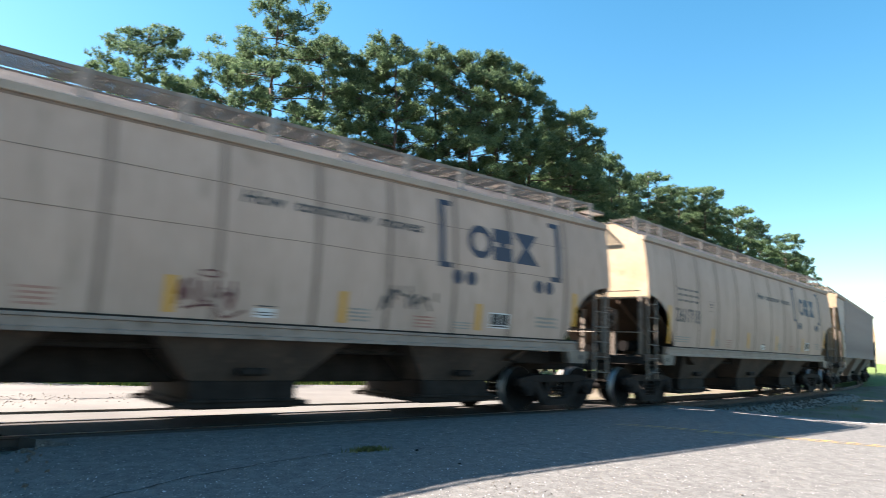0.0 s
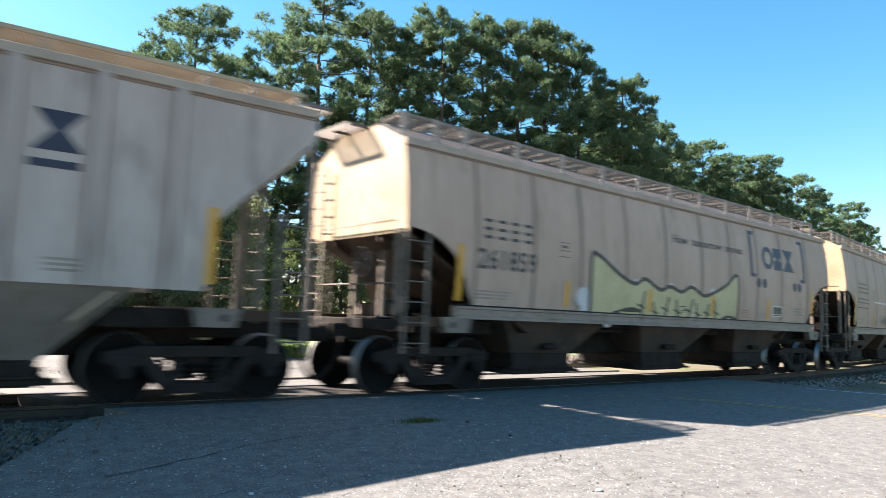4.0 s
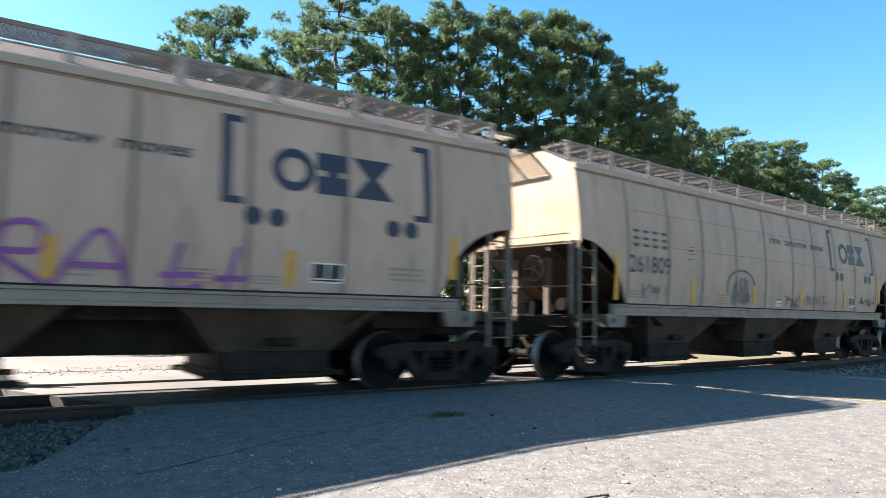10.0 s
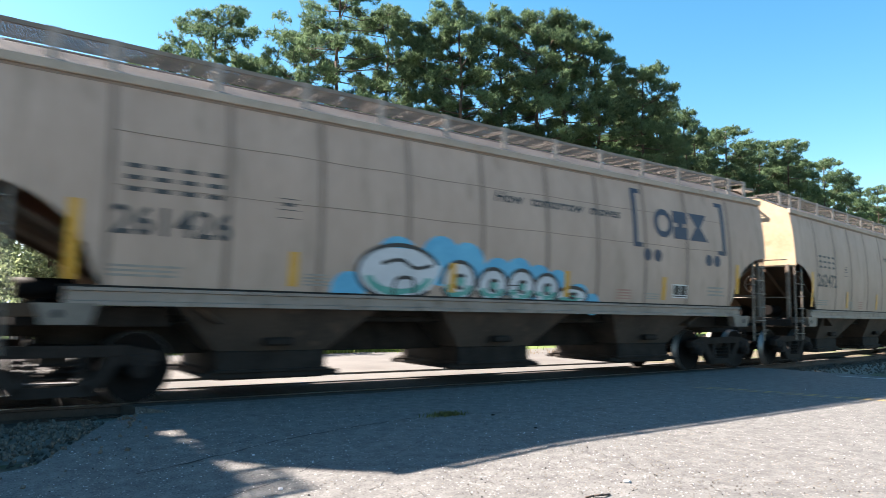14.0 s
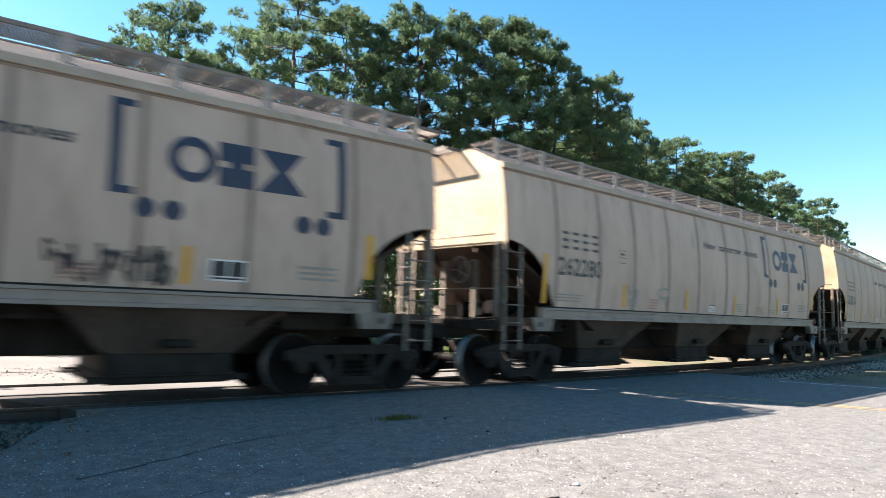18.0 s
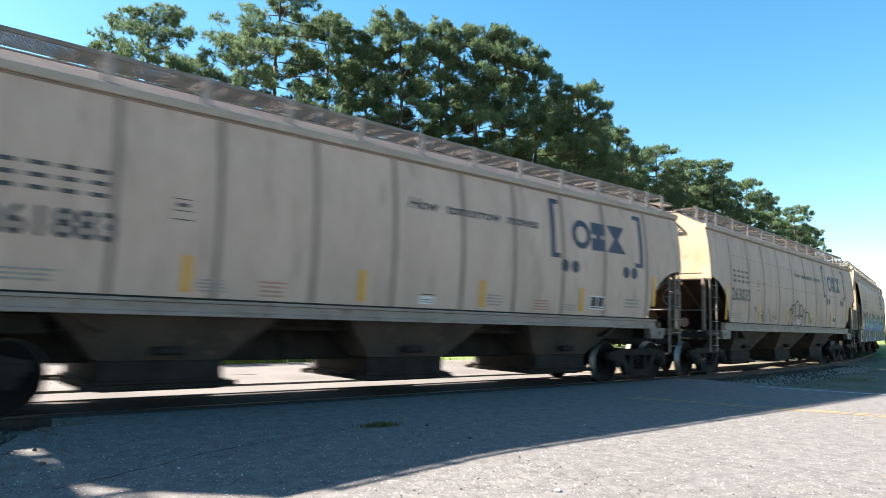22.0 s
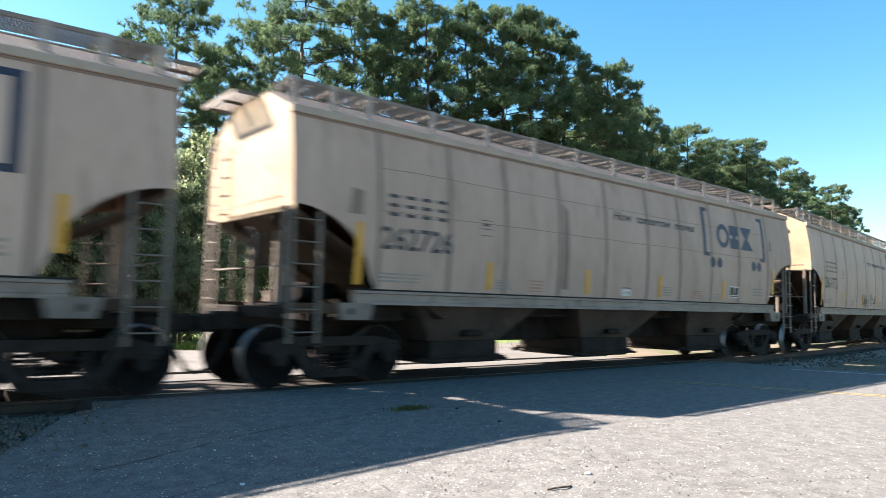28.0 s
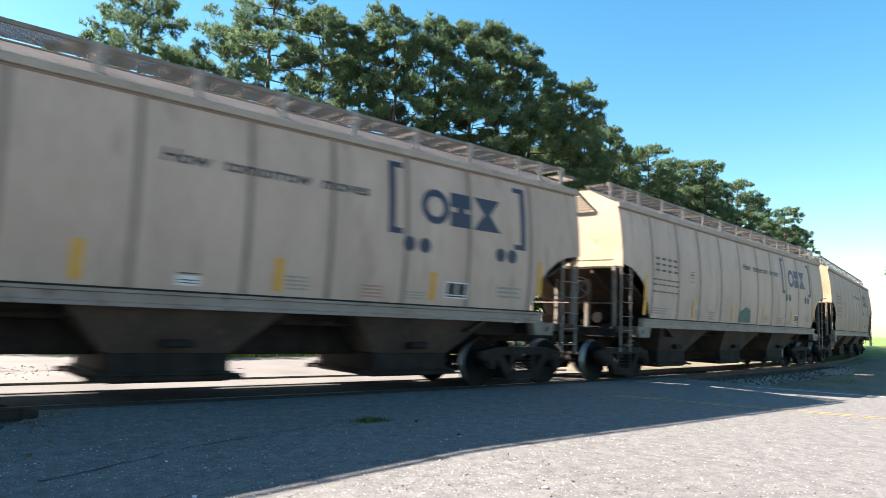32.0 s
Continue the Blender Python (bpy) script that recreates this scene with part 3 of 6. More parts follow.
def make_tree(name, kind, height, spread, seed, bare):
    """Tapered trunk, limbs, and a crown of many clumps with gaps. Returns the thing at the origin."""
    r = random.Random(seed)
    root = new(name)
    b = bm_new()
    lean = Vector((r.uniform(-0.03, 0.03), r.uniform(-0.03, 0.03), 1))
    pts = [lean * (height * k / 8) + Vector((r.uniform(-0.12, 0.12), r.uniform(-0.12, 0.12), 0)) * (k > 0) for k in range(9)]
    pine = kind == "pine"
    r0 = height * (0.0115 if pine else 0.016)
    for k in range(8):
        rod(b, pts[k], pts[k + 1], r0 * (1 - 0.105 * k), 7, r0 * (1 - 0.105 * (k + 1)))
    puffs = []
    n_limb = 44 if pine else 26
    for k in range(n_limb):
        f = bare + (0.985 - bare) * (k + r.random()) / n_limb
        p = pts[0].lerp(pts[-1], f)
        ang = k * 2.4 + r.uniform(-0.5, 0.5)
        g = (f - bare) / (1 - bare)
        if pine:
            reach = 0.92 * spread * math.sqrt(max(0.02, 1.0 - ((g - 0.36) / 0.68) ** 2)) * r.uniform(0.45, 1.05)
            rise = 0.02 + 0.36 * g
        else:
            reach = spread * math.sin(math.pi * (0.2 + 0.7 * g)) * r.uniform(0.65, 1.1)
            rise = 0.3
        tip = p + Vector((math.cos(ang), math.sin(ang), rise)) * reach
        if pine:
            tip.z = min(tip.z, height * 0.985)
        bend = p.lerp(tip, 0.55) + Vector((0, 0, -0.08 * reach))
        rod(b, p, bend, r0 * 0.22 * (1.1 - 0.6 * g), 5, r0 * 0.12)
        rod(b, bend, tip, r0 * 0.12, 5, r0 * 0.04)
        # dense rounded puffs at the tip and on side shoots, bare wood between them
        size = r.uniform(0.42, 0.72) if pine else 0.78 * r.uniform(0.8, 1.25)
        puffs.append((tip, size, {"pine": 23, "broad": 13, "shrub": 9}[kind]))
        for _ in range((3 if reach > 0.45 * spread else 1) if pine else 1):
            side = Vector((-math.sin(ang), math.cos(ang), 0)) * r.choice((-1, 1)) * r.uniform(0.2, 0.42) * reach + Vector((0, 0, r.uniform(0.0, 0.22) * reach))
            q = p.lerp(tip, r.uniform(0.5, 0.95))
            rod(b, q, q + side, r0 * 0.09, 4, r0 * 0.03)
            puffs.append((q + side, size * r.uniform(0.6, 1.0), {"pine": 16, "broad": 8, "shrub": 6}[kind]))
    if pine:
        puffs += [(pts[-1] + Vector((0.1, 0, -0.2)), 0.6, 22), (pts[-1].lerp(pts[-2], 0.3) + Vector((-0.4, 0.3, 0)), 0.6, 18), (pts[-1].lerp(pts[-2], 0.35) + Vector((0.45, -0.2, 0)), 0.6, 18)]
    part("trunk", b, M_BARK, root, "rough brown trunk with bare lower limbs")
    clumps = []
    for c, size, count in puffs:
        for _ in range(count):
            d = Vector((r.gauss(0, 1), r.gauss(0, 1), r.gauss(0, 1)))
            d = d.normalized() * r.random() ** 0.4 * size
            d.z *= 0.6
            clumps.append((c + d, r.uniform(0.16, 0.26) if pine else r.uniform(0.34, 0.54)))
    variants = [tuft_mesh(r, 1.10, 0.10, 22, 0.85) if pine else tuft_mesh(r, 0.30, 0.15, 30, 0.9) for _ in range(8)]
    verts, faces = [], []
    for c, size in clumps:
        rot = Euler((r.uniform(-0.5, 0.5), r.uniform(-0.5, 0.5), r.uniform(0, 6.3))).to_matrix()
        for tri in r.choice(variants):
            k = len(verts)
            verts += [c + rot @ (v * size) for v in tri]
            faces.append((k, k + 1, k + 2))
    me = bpy.data.meshes.new("crown")
    me.from_pydata(verts, [], faces)
    me.materials.append({"pine": M_PINE, "broad": M_LEAF, "shrub": M_SHRUB}[kind])
    crown = new("crown", me)
    crown.parent = root
    return root


def plant(proto, x, y, h, proto_h, turn, label, group, z=-0.3):
    m = pose(x, y, z, 0, 0, turn)
    t = copy_thing(proto, m)
    t.scale = (h / proto_h,) * 3
    return tagged(t, label, "tree", group)


def polar(bearing, dist):
    a = radians(bearing)
    return dist * math.sin(a), dist * math.cos(a)


PINES = [make_tree("pine_tree", "pine", 20.0, sp, sd, br) for sp, sd, br in ((3.7, 31, 0.44), (3.2, 32, 0.48), (4.6, 33, 0.36), (3.1, 34, 0.50), (3.9, 35, 0.42), (3.4, 36, 0.30))]
BROAD = [make_tree("broadleaf_tree", "broad", 9.0, 3.4, 21, 0.14), make_tree("broadleaf_tree", "broad", 9.0, 2.9, 22, 0.1)]
SHRUBS = [make_tree("shrub", "shrub", 9.0, 3.0, 23, 0.06), make_tree("shrub", "shrub", 9.0, 2.6, 24, 0.06)]
# bearing from the viewer, elevation of the top, distance, kind of pine
FRONT = [(3.5, 15.0, 47, 3), (6.8, 17.4, 46, 1), (9.6, 20.2, 47, 5), (13.0, 23.4, 44, 4), (16.6, 20.6, 48, 1), (19.6, 23.6, 46, 5), (23.0, 27.4, 42, 2), (26.9, 25.0, 45, 4), (30.3, 23.6, 46, 3), (33.5, 25.7, 43, 0), (37.0, 24.4, 46, 1),
         (39.8, 24.6, 45, 4), (42.4, 24.3, 46, 3), (45.6, 22.8, 47, 0), (48.6, 20.2, 49, 3), (50.3, 17.4, 54, 1), (52.4, 16.6, 60, 0), (54.8, 15.2, 67, 4), (56.9, 14.0, 74, 0), (59.6, 13.9, 76, 1), (61.5, 12.2, 86, 4), (63.0, 10.8, 96, 0), (65.0, 9.9, 106, 4), (66.1, 8.2, 118, 0)]
r_t = random.Random(5)
PINE_LABEL = "tall loblolly pine with a bare trunk and dark clumped crown"


def line_at(bearing):
    """Elevation of the tree tops and distance of the front row in that direction."""
    bs = [row[0] for row in FRONT]
    return np.interp(bearing, bs, [row[1] for row in FRONT]), np.interp(bearing, bs, [row[2] for row in FRONT])


placed = []


def stand(bearing, elevation, dist, kind):
    x, y = polar(bearing, dist)
    placed.append((x, y, dist * math.tan(radians(elevation - 0.55)) + 1.4, PINES[kind]))


for b_, e_, d_, kind_ in FRONT:
    stand(b_, e_, d_, kind_)
# lower trees close behind, which leave the front crowns their gaps of sky
for k in range(24):
    b_ = 3 + 46 * (k + r_t.random()) / 24
    e0, d0 = line_at(b_)
    stand(b_, e0 * r_t.uniform(0.42, 0.66), d0 + r_t.uniform(0, 12), k % 6)
# the wood is denser towards the bend
for k in range(26):
    b_ = 46 + 20.2 * (k + r_t.random()) / 26
    e0, d0 = line_at(b_)
    stand(b_, e0 * r_t.uniform(0.70, 0.90), d0 + r_t.uniform(1, 9), (k * 5) % 6)
for x, y, h, kind_ in placed:
    plant(kind_, x, y, h, 20.0, r_t.uniform(0, 360), PINE_LABEL, "pines beyond the railway")
# lower broadleaf edge of the wood
for k in range(46):
    b_ = -6 + 71 * (k + r_t.random()) / 46
    d0 = line_at(b_)[1]
    d_ = d0 - r_t.uniform(1, 6) if b_ > 14 else r_t.uniform(33, 41)
    x, y = polar(b_, d_)
    h = r_t.uniform(4.5, 7.5) if b_ > 14 else r_t.uniform(3.6, 4.6)
    plant(BROAD[k % 2], x, y, h, 9.0, r_t.uniform(0, 360), "bushy broadleaf tree with dense green foliage", "broadleaf trees at the wood's edge")
# tall shrubs that close the view at the street's end
for k in range(13):
    x, y = polar(2.0 + 15 * (k + 0.5 * r_t.random()) / 13, r_t.uniform(25, 30))
    plant(SHRUBS[k % 2], x, y, r_t.uniform(4.8, 7.6), 9.0, r_t.uniform(0, 360), "tall bushy shrub with pale glossy sunlit leaves", "shrubs beyond the street")
for k in range(10):
    x, y = polar(2.5 + 13 * (k + 0.5 * r_t.random()) / 10, r_t.uniform(23.4, 24.6))
    plant(SHRUBS[k % 2], x, y, r_t.uniform(2.4, 3.6), 9.0, r_t.uniform(0, 360), "low bushy shrub with pale glossy sunlit leaves", "shrubs beyond the street")
# the wood past the bend, on the viewer's side
for k in range(14):
    x, y = polar(73.5 + 9 * (k + r_t.random()) / 14, r_t.uniform(95, 120))
    plant(BROAD[k % 2], x, y, r_t.uniform(9, 13), 9.0, r_t.uniform(0, 360), "bushy broadleaf tree with dense green foliage", "broadleaf trees past the bend")
for o in PINES + BROAD + SHRUBS:
    for c in list(o.children):
        bpy.data.objects.remove(c)
    bpy.data.objects.remove(o)


# ---- small things on the ground ----
def blades(name, place, count, spread, height, mat, label, seed, category="grass"):
    r = random.Random(seed)
    verts, faces = [], []
    for _ in range(count):
        x, y = r.gauss(0, spread[0]), r.gauss(0, spread[1])
        a, h, w = r.uniform(0, 6.3), height * r.uniform(0.4, 1.2), r.uniform(0.003, 0.007) * (1 + height * 3)
        d = Vector((math.cos(a), math.sin(a), 0))
        n = Vector((-d.y, d.x, 0))
        lean = r.uniform(0.2, 0.9)
        k = len(verts)
        p = Vector((x, y, 0))
        verts += [p - n * w, p + n * w, p + d * h * lean * 0.4 + n * w * 0.8 + Vector((0, 0, h * 0.65)), p + d * h * lean * 0.4 - n * w * 0.8 + Vector((0, 0, h * 0.65)), p + d * h * lean + Vector((0, 0, h))]
        faces += [(k, k + 1, k + 2, k + 3), (k + 3, k + 2, k + 4)]
    me = bpy.data.meshes.new(name)
    me.from_pydata(verts, [], faces)
    me.materials.append(mat)
    o = new(name, me)
    o.location = place
    return tagged(o, label, category, kind="stuff")


blades("grass_tuft", (4.86, 7.58, lot_z(7.58, 4.86) - 0.005), 420, (0.13, 0.045), 0.06, M_TUFT, "low tuft of green grass growing from a crack in the asphalt", 31)
for k, (s, o, n, h, m, lab) in enumerate([(17.5, -2.9, 60, 0.11, M_DRY, "dry weeds in the ballast"), (20.5, -3.2, 60, 0.12, M_TUFT, "weeds growing in the ballast"), (26, -3.0, 140, 0.16, M_DRY, "dry weeds in the ballast"),
                                          (16.5, 5.2, 700, 0.45, M_DRY, "dry reddish grass beside the track"), (20, 5.6, 900, 0.5, M_DRY, "dry reddish grass beside the track"), (24, 5.4, 700, 0.45, M_DRY, "dry reddish grass beside the track"), (-1.6, 4.6, 300, 0.22, M_DRY, "dry weeds in the gravel"), (0.3, 5.6, 200, 0.18, M_DRY, "dry weeds in the gravel")]):
    p = beside(s, o, -0.36)
    blades("weeds", p, n, (1.1, 0.4), h, m, lab, 40 + k, "weeds")
blades("long_grass", (9.0, 20.9, -0.24), 6000, (3.0, 0.7), 0.24, M_LUSH, "uncut bright green grass along the far street edge", 60)
blades("long_grass", (8.3, 20.4, -0.24), 2000, (0.7, 0.35), 0.45, M_LUSH, "tall bright green weeds beside the far street", 61)
blades("long_grass", (10.8, 20.8, -0.24), 2000, (1.2, 0.4), 0.42, M_LUSH, "tall bright green weeds beside the far street", 62)


def crack(points, width, seed):
    r = random.Random(seed)
    b = bm_new()
    pts = []
    for (x0, y0), (x1, y1) in zip(points, points[1:]):
        n = max(2, int(math.hypot(x1 - x0, y1 - y0) / 0.09))
        for i in range(n):
            t = i / n
            pts.append((x0 + (x1 - x0) * t + r.gauss(0, 0.014), y0 + (y1 - y0) * t + r.gauss(0, 0.014)))
    prev = None
    for i, (x, y) in enumerate(pts):
        w = width * 0.5 * r.uniform(0.1, 1.0)
        row = [b.verts.new((x, y - w, lot_z(y - w, x) + 0.005)), b.verts.new((x, y + w, lot_z(y + w, x) + 0.005))]
        if prev:
            b.faces.new((prev[0], row[0], row[1], prev[1]))
        prev = row
    tagged(part("pavement_crack", b, M_CRACK), "dirt-filled crack across the asphalt", "crack", "cracks in the asphalt", kind="structure")


crack([(1.0, 6.62), (1.75, 6.85), (2.53, 7.2), (3.4, 7.42), (4.45, 7.62)], 0.034, 1)
crack([(1.75, 6.85), (1.95, 6.5), (2.2, 6.1)], 0.022, 2)
crack([(1.3, 5.55), (1.8, 5.75), (2.2, 5.95), (2.68, 6.35)], 0.022, 3)
crack([(5.0, 7.55), (5.77, 7.4), (6.4, 7.45), (7.4, 7.1)], 0.022, 4)
crack([(2.6, 5.2), (3.1, 5.6), (3.3, 6.1), (3.9, 6.5)], 0.016, 5)


def pebble(x, y, size, mat, label, seed):
    r = random.Random(seed)
    b = bm_new()
    bmesh.ops.create_icosphere(b, subdivisions=2, radius=size)
    for v in b.verts:
        v.co *= r.uniform(0.8, 1.15)
        v.co.z *= 0.5
    tagged(part("stone", b, mat, place=pose(x, y, lot_z(y, x) + size * 0.3, 0, 0, r.uniform(0, 360))), label, "stone", "loose stones on the asphalt")


def ground_at(bearing, elevation):
    """Where the pavement lies in that direction from the eye."""
    a, e = radians(bearing), math.tan(radians(elevation))
    d = 5.0
    for _ in range(12):
        d = (lot_z(d * math.cos(a), d * math.sin(a)) - EYE[2]) / e
    return d * math.sin(a), d * math.cos(a)


for k, (bb, ee, sz, m, lab) in enumerate([(47.2, -13.0, 0.03, M_CHALK, "pale broken stone on the asphalt"), (17.2, -11.5, 0.016, M_CHALK, "small pale stone on the asphalt"), (19.4, -14.1, 0.022, M_CHALK, "small white scrap on the asphalt"),
                                          (61.5, -9.95, 0.02, M_STONE, "grey stone on the asphalt"), (40.0, -9.3, 0.02, M_UNDER, "dark stone on the asphalt"), (36.5, -8.4, 0.025, M_UNDER, "dark scrap on the asphalt"), (53.0, -14.5, 0.018, M_STONE, "grey stone on the asphalt"), (58, -12, 0.016, M_STONE, "grey stone on the asphalt")]):
    pebble(*ground_at(bb, ee), sz, m, lab, 70 + k)
b = bm_new()
x, y = ground_at(45.0, -14.3)
pipe(b, [(-0.11, 0, 0), (-0.03, 0.02, 0.006), (0.04, 0.01, 0.012), (0.12, 0.05, 0.004)], 0.008, 6)
tagged(part("stick", b, M_BARK, place=pose(x, y, lot_z(y, x) + 0.008, 0, 0, -20)), "short brown stick lying on the asphalt", "stick")


# ---- crossing gate beyond the track ----
gate = new("crossing_gate")
gate.matrix_basis = pose(-2.9, 16.3, -0.09)
b = bm_new()
rod(b, (0, 0, 0), (0, 0, 4.2), 0.07, 10)
box(b, -0.28, 0.28, -0.28, 0.28, 0, 0.12, 0.02)
part("mast", b, M_TRIM, gate, "grey steel signal mast")
b = bm_new()
box(b, -0.26, 0.26, -0.31, 0.2, 0.7, 1.35, 0.03)
part("gate_mechanism", b, M_TRIM, gate)
seg = 0.41
for k in range(20):
    b = bm_new()
    x0 = 0.25 + seg * k
    w0, w1 = 0.062 - 0.0014 * k, 0.062 - 0.0014 * (k + 1)
    prism(b, [(x0, 0.93 - w0), (x0 + seg, 0.93 - w1), (x0 + seg, 0.93 + w1), (x0, 0.93 + w0)], "y", -0.30, -0.26)
    bmesh.ops.recalc_face_normals(b, faces=b.faces)
    part("gate_arm", b, M_REDSTRIPE if k % 2 else M_WHITE, gate, "red band of the lowered gate arm" if k % 2 else "white band of the lowered gate arm")
for x0 in (2.4, 5.0, 8.2):
    b = bm_new()
    lathe(b, [(-0.36, 0.028), (-0.37, 0.038), (-0.27, 0.038)], "y", 12)
    lamp = part("gate_lamp", b, M_LAMPRED, gate, "glowing red lamp on the gate arm", pose(x0, 0, 1.02))
b = bm_new()
for a in (45, -45):
    c, s = math.cos(radians(a)), math.sin(radians(a))
    prism(b, [(-0.6 * c + 0.1 * s, 3.7 - 0.6 * s - 0.1 * c), (0.6 * c + 0.1 * s, 3.7 + 0.6 * s - 0.1 * c), (0.6 * c - 0.1 * s, 3.7 + 0.6 * s + 0.1 * c), (-0.6 * c - 0.1 * s, 3.7 - 0.6 * s + 0.1 * c)], "y", -0.12 - 0.02 * (a > 0), -0.10 - 0.02 * (a > 0))
bmesh.ops.recalc_face_normals(b, faces=b.faces)
part("crossbuck", b, M_WHITE, gate, "white crossed boards")
tagged(gate, "railway crossing gate with its red and white arm lowered", "crossing gate")

# ---- a car waiting behind the gate ----
auto = new("waiting_car")
auto.matrix_basis = pose(0.35, 27.0, -0.11, 0, 0, 24)
b = bm_new()
prof = [(-2.2, 0.35), (-2.25, 0.7), (-2.1, 0.92), (-1.0, 1.0), (-0.45, 1.42), (1.0, 1.46), (1.75, 1.05), (2.2, 0.95), (2.25, 0.4)]
prism(b, prof, "x", -0.86, 0.86)
for v in b.verts:
    v.co = Vector((v.co.x * (0.84 if v.co.z > 1.1 else 1.0), v.co.y, v.co.z))
bmesh.ops.recalc_face_normals(b, faces=b.faces)
bmesh.ops.bevel(b, geom=list(b.edges), offset=0.05, segments=2, affect="EDGES", profile=0.5)
part("body", b, M_CARBLUE, auto, "blue lacquered body")
b = bm_new()
prism(b, [(-0.97, 1.02), (-0.5, 1.40), (-0.48, 1.38), (-0.93, 1.0)], "x", -0.66, 0.66)
for v in b.verts:
    v.co.y -= 0.03
    v.co.z += 0.01
bmesh.ops.recalc_face_normals(b, faces=b.faces)
part("windscreen", b, M_GLASS, auto, "dark windscreen")
for sx in (-0.6, 0.6):
    b = bm_new()
    lathe(b, [(-0.02, 0.09), (-0.05, 0.10), (0.02, 0.10)], "y", 12)
    part("headlight", b, M_LAMPWHITE, auto, "lit headlight", pose(sx, -2.26, 0.72))
    for yy in (-1.35, 1.35):
        b = bm_new()
        lathe(b, [(-0.1, 0.2), (-0.1, 0.31), (-0.08, 0.33), (0.08, 0.33), (0.1, 0.31), (0.1, 0.2)], "x", 18)
        part("wheel", b, M_RUBBER, auto, place=pose(sx * 1.3, yy, 0.33))
b = bm_new()
box(b, -0.5, 0.5, -2.3, -2.24, 0.5, 0.66, 0.02)
part("grille", b, M_UNDER, auto, "black grille")
tagged(auto, "blue car waiting on the street behind the gate", "car")

# ---- a pale house behind the trees by the street ----
house = new("house")
house.matrix_basis = pose(-6.5, 48, -0.3, 0, 0, 8)
b = bm_new()
box(b, -6, 6, -3, 3, 0, 3.0, 0.02)
part("wall", b, M_SIDING, house, "white boarded wall")
b = bm_new()
prism(b, [(-3.4, 2.95), (3.4, 2.95), (0, 4.6)], "x", -6.4, 6.4)
bmesh.ops.recalc_face_normals(b, faces=b.faces)
part("roof", b, M_TIE, house, "dark shingled gable roof")
for x0 in (-3.8, -0.5, 3.2):
    b = bm_new()
    box(b, x0 - 0.5, x0 + 0.5, -3.06, -3.01, 0.9, 2.2, 0.01)
    part("window", b, M_GLASS, house, "dark sash window")
tagged(house, "low white boarded house among trees", "house")


# ---- the train's cars ----
LIFT, HALF, TRUCK, END_TOP = 1.21, 8.40, 6.95, 2.68
EAVE = 4.07


def side_w(z):
    """Half width of the bulging side at height z."""
    t = min(1.0, max(0.0, (z - 1.45) / (EAVE - 1.45)))
    return 1.54 - 0.07 * t + 0.42 * t * (1 - t)


def conform(bm, off=0.006, width=side_w):
    """Takes a flat drawing in x, z and lays it on the near side of the car."""
    bmesh.ops.remove_doubles(bm, verts=bm.verts, dist=0.0008)
    zs = [v.co.z for v in bm.verts]
    k = math.floor(min(zs) / 0.2) + 1
    while k * 0.2 < max(zs):
        g = list(bm.verts) + list(bm.edges) + list(bm.faces)
        bmesh.ops.bisect_plane(bm, geom=g, plane_co=(0, 0, k * 0.2), plane_no=(0, 0, 1))
        k += 1
    for v in bm.verts:
        v.co.y = -width(v.co.z) - off
    return bm


def flat(bm, pts, mi=0):
    f = bm.faces.new([bm.verts.new((x, 0, z)) for x, z in pts])
    f.material_index = mi
    if f.calc_area() > 0:
        f.normal_update()
        if f.normal.y > 0:
            f.normal_flip()
    return f


def bar(bm, x0, x1, z0, z1, mi=0):
    return flat(bm, [(x0, z0), (x1, z0), (x1, z1), (x0, z1)], mi)


def ring(bm, cx, cz, rx, rz, th, a0=0, a1=360, n=28, mi=0):
    for k in range(n):
        p, q = radians(a0 + (a1 - a0) * k / n), radians(a0 + (a1 - a0) * (k + 1) / n)
        flat(bm, [(cx + rx * math.cos(p), cz + rz * math.sin(p)), (cx + rx * math.cos(q), cz + rz * math.sin(q)),
                  (cx + (rx - th) * math.cos(q), cz + (rz - th) * math.sin(q)), (cx + (rx - th) * math.cos(p), cz + (rz - th) * math.sin(p))], mi)


def disc(bm, cx, cz, r, mi=0, n=18):
    flat(bm, [(cx + r * math.cos(2 * math.pi * k / n), cz + r * math.sin(2 * math.pi * k / n)) for k in range(n)], mi)


def stroke(bm, pts, w, mi=0, close=False):
    """A brush stroke through the points."""
    pts = [Vector(p) for p in pts]
    if len(pts) > 2:
        sm = []
        for i in range(len(pts) - 1):
            a, b, c, d = pts[max(0, i - 1)], pts[i], pts[i + 1], pts[min(len(pts) - 1, i + 2)]
            for k in range(5):
                t = k / 5
                sm.append(0.5 * ((2 * b) + (c - a) * t + (2 * a - 5 * b + 4 * c - d) * t * t + (3 * b - a - 3 * c + d) * t ** 3))
        pts = sm + [pts[-1]]
    rows = []
    for i, p in enumerate(pts):
        d = (pts[min(i + 1, len(pts) - 1)] - pts[max(i - 1, 0)])
        n = Vector((-d.y, d.x)).normalized() if d.length > 1e-6 else Vector((0, 1))
        rows.append((p + n * w / 2, p - n * w / 2))
    for (a, b), (c, d) in zip(rows, rows[1:]):
        flat(bm, [tuple(a), tuple(b), tuple(d), tuple(c)], mi)


